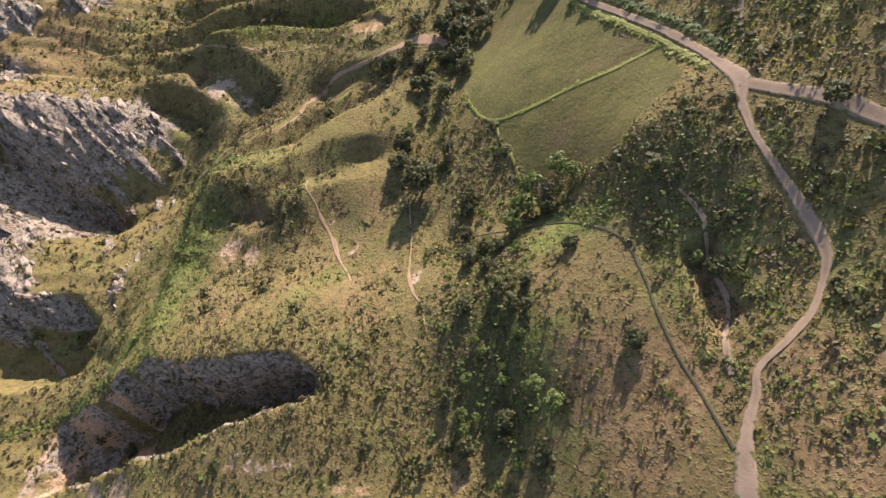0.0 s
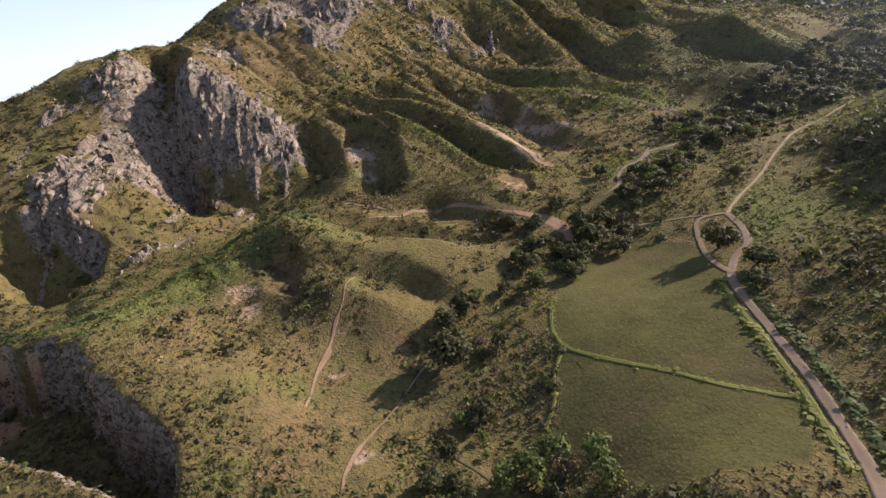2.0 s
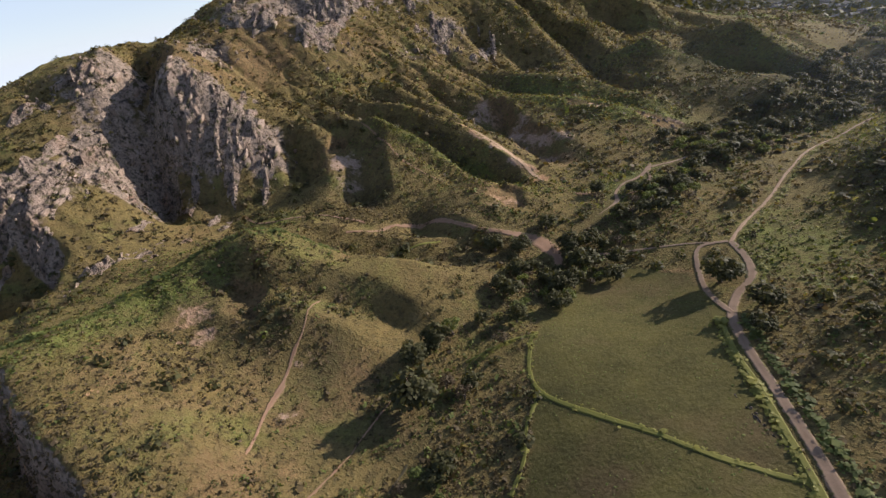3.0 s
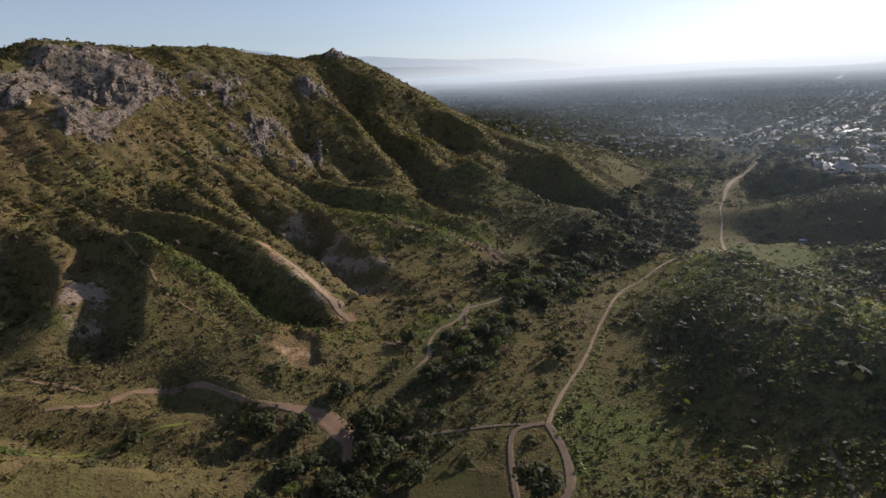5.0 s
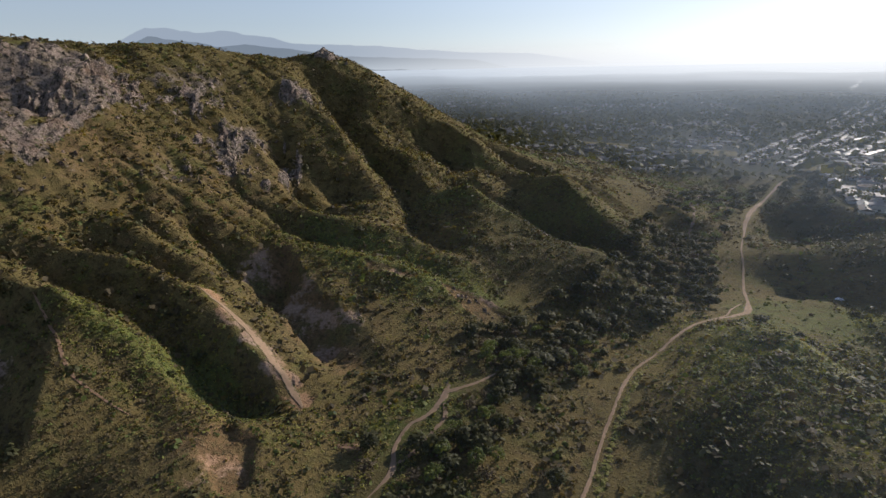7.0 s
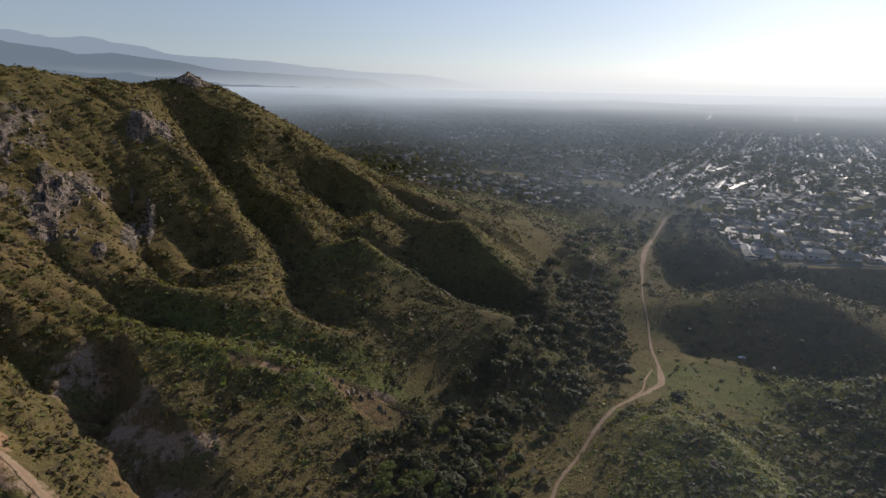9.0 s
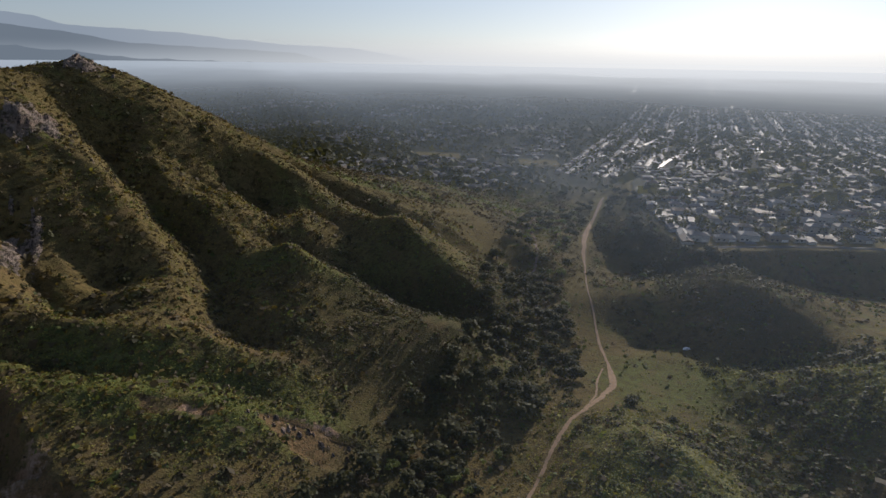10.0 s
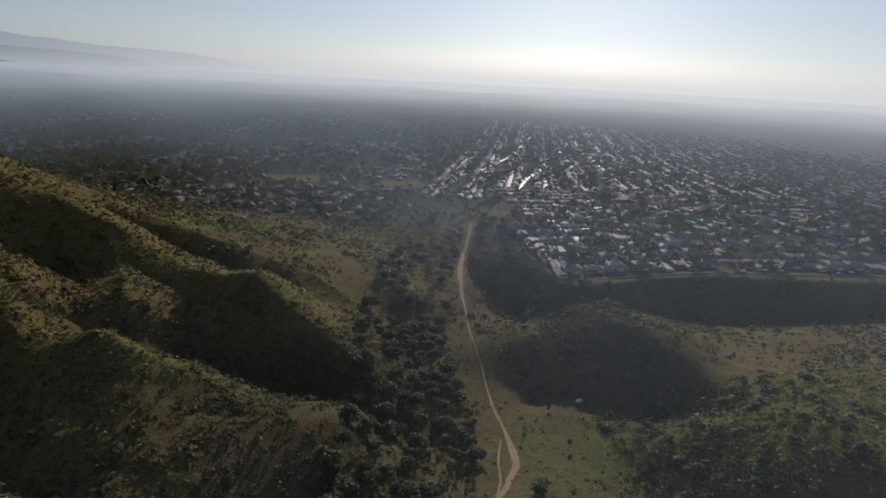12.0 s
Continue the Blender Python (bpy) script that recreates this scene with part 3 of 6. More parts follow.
# water has cut rills into the slopes
SLOPE = np.clip((GZ - 128) / 16, 0, 1) * (MX < 175) * (MY > 66) * (MY < 600) * (MX > -230) * np.where(MX > 45, 0.35, 1.0) * np.clip((MX + 250) / 60, 0.0, 1) * np.where(MX < -100, 0.6, 1.0) * np.clip((MY - 60) / 200, 0.2, 1)
WET = np.zeros(GZ.shape)
for depth in (0.22, 0.16, 0.12):
    flow = np.clip(np.log2(drainage(blur(GZ, 2))) - 4.0, 0, 6)
    GZ = GZ - SLOPE * depth * (0.5 * blur(flow, 1) + 0.8 * blur(flow, 3))
WET = blur(flow, 4) * SLOPE


def ground(x, y):
    """Height of the ground sheet."""
    x, y = np.asarray(x, float), np.asarray(y, float)
    i = np.clip(np.searchsorted(GX, x) - 1, 0, len(GX) - 2)
    j = np.clip(np.searchsorted(GY, y) - 1, 0, len(GY) - 2)
    u, v = (x - GX[i]) / (GX[i + 1] - GX[i]), (y - GY[j]) / (GY[j + 1] - GY[j])
    return (GZ[j, i] * (1 - u) + GZ[j, i + 1] * u) * (1 - v) + (GZ[j + 1, i] * (1 - u) + GZ[j + 1, i + 1] * u) * v


def mesh_of(name, verts, faces, material, smooth=False):
    """A mesh from arrays in plan units; faces all have the same number of corners."""
    me = bpy.data.meshes.new(name)
    verts, faces = np.asarray(verts, np.float32) * PLAN, np.asarray(faces, np.int32)
    k = faces.shape[1]
    me.vertices.add(len(verts))
    me.vertices.foreach_set("co", verts.ravel())
    me.loops.add(faces.size)
    me.loops.foreach_set("vertex_index", faces.ravel())
    me.polygons.add(len(faces))
    me.polygons.foreach_set("loop_start", np.arange(0, faces.size, k, dtype=np.int32))
    me.polygons.foreach_set("use_smooth", np.full(len(faces), smooth))
    me.update(calc_edges=True)
    me.validate()
    if material:
        me.materials.append(material)
    return me


def blob_mask(x, y, spots, seed):
    wx, wy = x + 5 * fbm(x, y, 16, 3, seed), y + 5 * fbm(x, y, 16, 3, seed + 3)
    r = np.zeros(np.shape(x))
    for cx, cy, rx, ry, s in spots:
        r = np.maximum(r, s * np.clip(1.5 - np.hypot((wx - cx) / rx, (wy - cy) / ry), 0, 1))
    return np.clip(r, 0, 1)


FIELD = [(2, 179), (9, 166), (16, 148), (34, 140), (50, 150), (48, 163), (40, 183), (31, 203), (22, 214), (6, 216), (-2, 205)]
DRY = [(-125, 330, 36, 60, 0.42), (31, 97, 12, 14, 1.0), (20, 118, 10, 8, 0.6), (52, 90, 11, 12, 0.9), (-26, 150, 8, 8, 0.6), (-20, 122, 6, 14, 0.6), (-58, 126, 14, 8, 0.5), (-30, 140, 12, 7, 0.45), (-44, 128, 10, 7, 0.4), (-48, 284, 12, 8, 1.1), (-66, 296, 10, 6, 1.0), (-36, 276, 8, 6, 0.8), (-30, 346, 14, 3, 0.9), (-60, 352, 20, 3, 0.8), (55, 118, 5, 16, 0.6), (20, 213, 14, 4, 0.9), (68, 100, 12, 14, 0.4),
       (-100, 226, 9, 8, 1.0), (-42, 234, 7, 5, 1.2), (-80, 312, 7, 6, 1.1), (-110, 175, 16, 10, 0.5), (60, 170, 6, 16, 0.6), (180, 372, 16, 14, 0.7), (-172, 235, 26, 60, 0.75), (-160, 300, 24, 30, 0.6), (60, 560, 30, 18, 0.6)]
LUSH = [(-30, 396, 50, 9, 0.55), (-40, 472, 50, 10, 0.5), (46, 122, 14, 14, 0.6), (14, 108, 14, 16, 0.6), (60, 104, 12, 14, 0.4), (80, 300, 14, 16, 1.1), (90, 262, 10, 24, 1.1), (94, 358, 24, 26, 0.7), (-75, 140, 9, 26, 0.75), (-60, 172, 14, 10, 0.45), (-40, 178, 14, 8, 0.35), (-66, 250, 30, 8, 0.9), (25, 128, 10, 8, 0.8), (-44, 326, 44, 14, 1.05), (0, 420, 40, 30, 0.5), (66, 300, 12, 20, 0.8),
        (150, 335, 30, 16, 1.2), (122, 358, 18, 14, 0.9), (-5, 262, 10, 14, 0.9), (40, 230, 14, 20, 0.6), (40, 360, 16, 20, 0.5), (-100, 190, 16, 10, 0.6), (-25, 530, 45, 12, 0.9), (-80, 525, 25, 10, 0.8), (40, 575, 40, 20, 0.6), (80, 180, 20, 30, 0.6)]


# dense dark brush; the first three spots also paint shade on the mesa spur
THICKET_AND_SHADE = [(136, 400, 14, 24, 0.9), (124, 428, 14, 16, 0.9), (150, 425, 16, 8, 0.8), (15, 385, 40, 34, 0.8), (45, 430, 16, 40, 0.8), (8, 300, 16, 40, 0.7), (-2, 250, 10, 30, 0.6), (2, 205, 12, 20, 0.7), (62, 262, 16, 32, 0.7), (6, 110, 10, 22, 0.6), (45, 126, 10, 10, 0.6), (90, 325, 20, 24, 0.5), (120, 480, 14, 40, 0.8),
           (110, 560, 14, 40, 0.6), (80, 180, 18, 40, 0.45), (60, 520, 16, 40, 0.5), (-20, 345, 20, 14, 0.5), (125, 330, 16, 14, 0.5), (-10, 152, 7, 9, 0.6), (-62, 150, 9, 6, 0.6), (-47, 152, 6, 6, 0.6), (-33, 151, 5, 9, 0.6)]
PALE = [(-31, 140, 1.4, 3.2, 0.65), (-38, 150, 1.2, 3, 0.8), (-10.5, 127, 1.5, 4, 0.8), (-95, 225, 5, 7, 1.0), (-88, 217, 4, 6, 0.95), (-36, 230, 5, 9, 0.75), (-78, 273, 6, 2.6, 1.0), (-66, 270.5, 7, 2.6, 1.1), (-54, 266.5, 7, 3.2, 1.2), (-45, 262.5, 6, 3.4, 1.2), (-38, 258.5, 4, 3.2, 1.2), (-88, 303, 8, 7, 0.9), (-62, 292, 10, 4, 0.95), (-44, 292, 10, 3.5, 0.95), (-95, 96, 8, 5, 1.0), (-75, 86, 12, 3, 0.9), (-40, 92, 10, 3, 0.8), (-105, 104, 5, 4, 0.9), (-62, 148, 5, 5, 0.8), (-57, 143, 4, 4, 0.8), (-12, 322, 10, 3, 0.8), (-45, 319, 10, 2.5, 0.7), (-34, 235, 6, 6, 0.6), (-70, 292, 6, 4, 0.6),
        (-66, 301, 9, 7, 0.8), (-56, 290, 8, 6, 0.8), (-44, 283, 9, 4, 0.8), (-20, 85, 10, 4, 0.7), (-36, 122, 3, 2, 0.6), (-53, 118, 3, 2, 0.6), (-3, 86, 5, 3, 0.6)]


def build_ground():
    nx, ny = len(GX), len(GY)
    idx = np.arange(nx * ny).reshape(ny, nx)
    faces = np.stack([idx[:-1, :-1], idx[:-1, 1:], idx[1:, 1:], idx[1:, :-1]], -1).reshape(-1, 4)
    me = mesh_of("ground", np.stack([MX, MY, GZ], -1).reshape(-1, 3), faces, GROUND, True)
    x, y = MX.ravel(), MY.ravel()
    zone = np.zeros((x.size, 4), np.float32)
    gx = np.gradient(GZ, GX, axis=1).ravel()
    gy = np.gradient(GZ, GY, axis=0).ravel()
    steep = np.hypot(gx, gy)
    streak = fbm(x * 0.85 + y * 0.53, (y * 0.85 - x * 0.53) * 0.25, 5, 4, 97)
    zone[:, 0] = np.clip(rocky(x, y) * (0.3 + 0.6 * np.clip(steep, 0, 1.4)) * (1 + 0.5 * streak) + 0.25 * np.clip(steep - 1.2, 0, 1), 0, 1)
    pit = (x > -118) & (x < -20) & (y > 84) & (y < 117) & (steep > 0.9)
    zone[:, 0] = np.clip(zone[:, 0] + pit * np.clip(0.5 + 1.1 * fbm(x, y * 0.15, 4, 3, 98), 0, 0.9), 0, 1)
    me.attributes.new("soil", "FLOAT", "POINT").data.foreach_set("value", np.clip(blob_mask(x, y, PALE, 66) * (0.75 + 0.5 * fbm(x, y, 4, 3, 67)) + pit * np.clip(2.2 * fbm(x, y * 0.12, 5, 3, 99) + 0.25, 0, 1), 0, 1).astype(np.float32))
    zone[:, 1] = blob_mask(x, y, LUSH, 61)
    me.attributes.new("thicket", "FLOAT", "POINT").data.foreach_set("value", blob_mask(x, y, THICKET_AND_SHADE, 63).astype(np.float32))
    wet = WET.ravel()
    zone[:, 1] = np.clip(zone[:, 1] - 0.3 * wet, 0, 1)
    zone[:, 2] = np.clip(0.2 * pit + blob_mask(x, y, DRY, 71) + 0.25 * np.clip(steep - 0.9, 0, 1) + 0.9 * np.clip(eroded(x, y), 0, 1) * ((x > -112) | (y > 150)), 0, 1)
    zone[:, 3] = inside(x + 1.5 * fbm(x, y, 8, 2, 3), y, FIELD) * 1.0
    q = (x - 150) * 0.386 + (y - 462) * 0.923
    built = np.where(inside(x, y, MESA), np.clip((q - 14) / 6, 0, 1), np.clip((y - 612 + 25 * fbm(x, y, 60, 2, 95)) / 40, 0, 1))
    green = ((x > -35) & (x < 18) & (y > 787) & (y < 830)) | ((x > 84) & (x < 128) & (y > 766) & (y < 796))
    sub = me.attributes.new("suburb", "FLOAT", "POINT")
    sub.data.foreach_set("value", np.where(green, 0.0, built).astype(np.float32))
    at = me.attributes.new("zone", "FLOAT_COLOR", "POINT")
    at.data.foreach_set("color", zone.ravel())
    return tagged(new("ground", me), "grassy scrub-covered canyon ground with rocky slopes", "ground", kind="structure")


build_ground()


def crag(x, y, size, seed, tilt):
    """Tilted angular blocks: the height of the plane of the nearest block."""
    u, v = (x * 0.8 + y * 0.6) / (size * 0.6), (y * 0.8 - x * 0.6) / (size * 1.5)
    best, h = np.full(x.shape, 1e9), np.zeros(x.shape)
    iu, iv = np.floor(u), np.floor(v)
    for a in (-1, 0, 1):
        for b in (-1, 0, 1):
            cu, cv = iu + a, iv + b
            pu, pv = u - cu - lattice(cu, cv, seed), v - cv - lattice(cu, cv, seed + 1)
            d = pu * pu + pv * pv
            plane = (lattice(cu, cv, seed + 2) - 0.5) * 1.4 + tilt * (pu * (lattice(cu, cv, seed + 3) + 0.3) + pv * (lattice(cu, cv, seed + 4) - 0.6))
            h = np.where(d < best, plane, h)
            best = np.minimum(best, d)
    return h * size * 0.5


def rock_face(x0, x1, y0, y1, step, label, seed, rough=0.8):
    """Craggy bedrock that breaks through the slope."""
    x, y = np.meshgrid(np.arange(x0, x1, step), np.arange(y0, y1, step))
    r = rocky(x, y)
    wx, wy = x + 1.5 * fbm(x, y, 6, 2, seed), y + 1.5 * fbm(x, y, 6, 2, seed + 1)
    c = crag(wx, wy, 9, seed + 2, 1.0) + 0.8 * crag(wx, wy, 3.6, seed + 8, 1.0) + 0.5 * crag(x, y, 1.6, seed + 14, 1.0)
    show = 0.58 * r - 0.4 + 0.95 * fbm(x * 0.85 + y * 0.53, (y * 0.85 - x * 0.53) * 0.25, 5, 4, seed + 20) + 0.35 * fbm(x, y, 18, 2, seed + 30)
    z = ground(x, y) + np.clip(show * 3, -1, 1) * 0.9 + np.clip(show * 2.5, 0, 1) * c * rough
    idx = np.arange(x.size).reshape(x.shape)
    f = np.stack([idx[:-1, :-1], idx[:-1, 1:], idx[1:, 1:], idx[1:, :-1]], -1).reshape(-1, 4)
    keep = (show > -0.25).ravel()
    f = f[keep[f].any(axis=1)]
    return tagged(new("rock_face", mesh_of("rock_face", np.stack([x, y, z], -1).reshape(-1, 3), f, ROCK)), label, "rock face", kind="structure")


rock_face(-178, -112, 180, 228, 0.62, "craggy grey rock face of the ravine", 600)
rock_face(-220, -145, 255, 352, 0.8, "craggy grey summit cliff", 640, 0.5)
rock_face(-180, -122, 112, 190, 0.66, "tilted grey slabs breaking through the grassy shelf", 680)
rock_face(-172, -108, 335, 440, 1.0, "scattered grey outcrops on the scrubby slope", 720, 0.5)
rock_face(-118, -100, 130, 170, 0.5, "band of upright pale rocks in the grass", 760)
rock_face(-182, -156, 466, 492, 0.7, "dark rocks of the pinnacle", 800, 0.45)


def smooth_line(line, step):
    """A rounded line through the given corners, with a point every step metres."""
    p = np.array(line, float)
    q = []
    for i in range(len(p) - 1):
        a, b, c, d = p[max(i - 1, 0)], p[i], p[i + 1], p[min(i + 2, len(p) - 1)]
        n = max(2, int(np.linalg.norm((c - b)[:2]) / step))
        for t in np.arange(n) / n:
            q.append(0.5 * (2 * b + (c - a) * t + (2 * a - 5 * b + 4 * c - d) * t * t + (3 * b - a - 3 * c + d) * t**3))
    return np.array(q + [p[-1]])


def ribbon(name, line, width, material, label, lift=0.14, wobble=0.25, seed=0, across=8, category="trail", step=0.7):
    """A strip of worn earth laid over the ground; its third number, where given, scales the width."""
    q = smooth_line([(*p, 1.0)[:3] for p in line], step)
    d = np.gradient(q[:, :2], axis=0)
    d /= np.maximum(np.linalg.norm(d, axis=1, keepdims=True), 1e-6)
    side = np.stack([-d[:, 1], d[:, 0]], 1)
    s = np.arange(len(q)) * step
    wl = 0.6 * width * q[:, 2] * (1 + wobble * fbm(s, s * 0 + seed, 5, 3, 7 + seed))
    wr = 0.6 * width * q[:, 2] * (1 + wobble * fbm(s, s * 0 + seed + 50, 5, 3, 9 + seed))
    rows = []
    for k in range(across + 1):
        u = k / across
        p = q[:, :2] + side * (wl - (wl + wr) * u)[:, None]
        edge = 1 - (2 * u - 1) ** 2
        z = ground(p[:, 0], p[:, 1]) + lift * min(1, 4 * edge) - (0.02 if 0 < edge else 0.25)
        rows.append(np.column_stack([p, z]))
    v = np.stack(rows, 1)
    n, m = v.shape[:2]
    idx = np.arange(n * m).reshape(n, m)
    f = np.stack([idx[:-1, :-1], idx[:-1, 1:], idx[1:, 1:], idx[1:, :-1]], -1).reshape(-1, 4)
    me = mesh_of(name, v.reshape(-1, 3), f, material, True)
    me.attributes.new("across", "FLOAT", "POINT").data.foreach_set("value", np.tile(np.arange(m) / (m - 1), n).astype(np.float32))
    return tagged(new(name, me), label, category, kind="structure")


ROAD = [(41, 70, 0.68), (42, 84, 0.68), (44, 91, 0.45), (46, 95, 0.32), (47, 98, 0.28), (51, 101, 0.28), (54.5, 104, 0.28), (57, 108, 0.28), (58.5, 112, 0.48), (58, 118, 0.46), (57, 125, 0.33), (56, 132, 0.3), (56, 139, 0.41), (57, 144, 0.77),
        (55, 151, 0.48), (52, 158.5, 0.43), (48, 167.5, 0.42), (42, 180, 0.42), (37, 190, 0.45), (34, 198, 0.5), (33.5, 206, 0.5), (35, 213, 0.5), (33, 221, 0.45), (28.5, 228.5, 0.42), (30, 240, 0.36), (33, 256, 0.36), (35, 275, 0.36), (39, 300, 0.4),
        (46, 315, 0.43), (55, 332, 0.5), (66, 345, 0.72), (74.5, 357, 1), (77.5, 372, 0.58), (79, 390, 0.47), (81.5, 413, 0.36), (83, 432, 0.29), (88, 460, 0.36), (94, 492, 1.2), (102, 522, 1.2), (116, 560, 1.2), (131, 602, 1.3)]
ribbon("dirt_road", [p for p in ROAD if p[1] < 229], 3.8, DIRT, "pale dirt road winding along the canyon floor", seed=1, category="road")
ribbon("dirt_road", [p for p in ROAD if p[1] > 228], 2.6, HILLDIRT, "orange-brown dirt road over the low hill", seed=21, category="road", wobble=0.5)
ribbon("dirt_road", [(57, 143, 0.8), (62, 137, 0.9), (66, 132, 0.9), (70, 125, 0.9), (76, 112, 0.9)], 2.7, DIRT, "pale dirt side road joining the canyon road", seed=2, category="road")
ribbon("dirt_road", [(28, 228.5, 1.0), (22.5, 224.5, 1.0), (25, 214, 1.1), (29, 205, 1.3), (34, 199, 1.0)], 1.1, DIRT, "worn dirt loop around an oak tree", lift=0.18, seed=3, category="road")
ribbon("trail", [(28, 228), (18, 226), (8, 222.5), (0, 219)], 0.8, DIRT, "narrow dirt track along the meadow edge", seed=4)
ribbon("trail", [(-4, 145), (-2, 138), (10, 135.5), (22, 132), (33, 124), (35.5, 117), (36.5, 110), (38, 102), (40, 96), (42, 89)], 0.45, FURROW, "dark narrow furrowed path crossing the dry meadow", wobble=0.5, seed=5)
ribbon("trail", [(-15.7, 159.5, 0.6), (-14.4, 147.4, 0.8), (-13.4, 141, 0.5), (-13.2, 137.7, 0.9), (-12, 130.6, 1.2), (-11.1, 127.9, 1.8), (-9.5, 124, 1.3), (-7.3, 120.5, 1.0), (-5.5, 114, 0.3)], 0.5, BARE, "pale footpath beside the creek bushes", wobble=1.0, seed=6)
ribbon("trail", [(-66, 194, 0.5), (-61, 200, 0.6), (-59.5, 208, 0.8), (-55, 213, 1.0), (-47, 214.5, 0.9), (-38, 213.5, 0.9), (-30, 213, 1.0), (-22.5, 215.5, 1.6), (-16.7, 216.5, 2.6), (-11.6, 216, 2.8), (-8, 212.5, 1.4), (-6, 204, 0.6)], 1.7, BARE, "brown dirt trail opening into a small clearing", wobble=0.6, seed=8)
ribbon("trail", [(-6.2, 236, 0.15), (-4.9, 240.5, 0.5), (-4.4, 246, 1.3), (-6.8, 252, 0.9), (-7, 259, 0.9), (-4.2, 265, 1.1), (-3.4, 272, 1.7), (-4.4, 278, 0.9)], 1.1, DIRT, "pale winding dirt trail between bushes", seed=9)
ribbon("trail", [(-4.2, 248, 0.9), (-2.3, 253, 1.2), (-1.1, 260, 1.0), (-0.4, 265, 1.3), (-2.4, 270, 1.0)], 0.9, DIRT, "second arm of the forked dirt trail", lift=0.2, seed=10)
ribbon("trail", [(-3.4, 273.5, 1.2), (-0.4, 277, 0.8), (3, 281.2, 0.7), (5.8, 286.5, 0.4)], 1.4, DIRT, "dirt trail leaving the clearing", lift=0.18, seed=19)
ribbon("trail", [(-18, 247.5, 0.5), (-15, 248.5, 1.2), (-12, 250.5, 0.4)], 2.0, BARE, "small bare patch of earth in the brush", seed=20)
ribbon("trail", [(-102, 243.5, 0.4), (-92, 239.5, 0.8), (-83, 236, 1.0), (-76, 232.5, 1.0), (-70, 231.5, 0.9), (-58, 232.5, 0.4)], 0.8, BARE, "bare footpath along the crest of a grassy rib", wobble=0.6, seed=22)
ribbon("trail", [(-137, 101), (-100, 109), (-84, 122), (-79, 140), (-77, 160), (-58, 185), (-40, 205)], 0.9, GRASS, "green line of grass along the spur crest", seed=11)
ribbon("trail", [(-115, 191), (-100, 190), (-84, 195), (-66, 202)], 1.0, BARE, "faint trail contouring below the rock face", seed=12)
ribbon("trail", [(60, 155), (64, 168), (66.5, 178), (68, 190), (71, 205), (71, 223)], 0.7, DIRT, "faint footpath climbing the bushy hill", seed=13)
ribbon("trail", [(80, 588, 0.6), (73, 552, 0.9), (66, 520, 1.0), (67, 500, 0.9), (66, 486, 1.0), (64, 467, 1.1), (58, 444, 0.9), (58, 427, 0.4)], 1.5, DIRT, "pale footpath over the grassy knoll", wobble=0.5, seed=14)
ribbon("trail", [(62, 341), (67.5, 350), (70.5, 360), (75, 370)], 0.7, HILLDIRT, "narrow side track beside the hill road", seed=18, wobble=0.5)
ribbon("trail", [(-44.5, 165, 0.3), (-42.8, 161.3, 0.8), (-40.2, 156.1, 0.5), (-38.8, 152, 1.1), (-37.3, 148.4, 0.7), (-34.9, 143.4, 1.5), (-31.8, 138, 1.2), (-26.5, 130.5, 0.3)], 0.75, BARE, "eroded pale scar down the spur", wobble=1.6, seed=15)
ribbon("trail", [(44, 128, 0.3), (46, 122, 0.9), (45, 116, 0.4), (46, 110, 0.9), (44.5, 104, 1.3), (44, 98, 0.8)], 1.0, DIRT, "washed-out pale track joining the road", wobble=0.8, seed=16)
ribbon("trail", [(-84, 275, 0.2), (-76, 272.8, 0.8), (-68, 270.8, 1.0), (-60, 268.5, 1.4), (-52, 265.5, 1.9), (-45, 262.3, 2.1), (-38, 258.8, 1.6), (-33, 255.3, 0.5)], 1.35, HILLDIRT, "bare orange earth on the crest of a spur", wobble=0.9, seed=17)


# ---- plants ----
RNG = np.random.default_rng(7)


def clump_quads(cx, cy, cz, r, h, leaves, rng, leaf=0.55, up=0.5):
    """Leaf clumps as small tilted quads on a low dome round each centre. All arrays have one entry a plant."""
    n = len(cx)
    a = rng.uniform(0, 2 * np.pi, (n, leaves))
    e = np.arccos(rng.uniform(0.0, 1.0, (n, leaves)))
    rad = rng.uniform(0.65, 1.05, (n, leaves))
    nx, ny, nz = np.sin(e) * np.cos(a), np.sin(e) * np.sin(a), np.cos(e)
    px = cx[:, None] + nx * r[:, None] * rad
    py = cy[:, None] + ny * r[:, None] * rad
    pz = cz[:, None] + nz * h[:, None] * rad
    nrm = np.stack([nx, ny, nz + up], -1) + rng.normal(0, 0.4, (n, leaves, 3))
    nrm /= np.linalg.norm(nrm, axis=-1, keepdims=True)
    ref = rng.normal(0, 1, (n, leaves, 3))
    u = np.cross(nrm, ref)
    u /= np.maximum(np.linalg.norm(u, axis=-1, keepdims=True), 1e-6)
    v = np.cross(nrm, u)
    s = (r[:, None] * leaf * rng.uniform(0.6, 1.2, (n, leaves)))[..., None]
    c = np.stack([px, py, pz], -1)
    k = rng.uniform(0.5, 1.0, (n, leaves, 4, 1))
    q = np.stack([c - u * s * k[:, :, 0], c - v * s * k[:, :, 1], c + u * s * k[:, :, 2], c + v * s * k[:, :, 3]], 2)
    return q.reshape(-1, 3)


def quads_object(name, verts, material, label, category):
    f = np.arange(len(verts)).reshape(-1, 4)
    return tagged(new(name, mesh_of(name, verts, f, material)), label, category, kind="stuff")


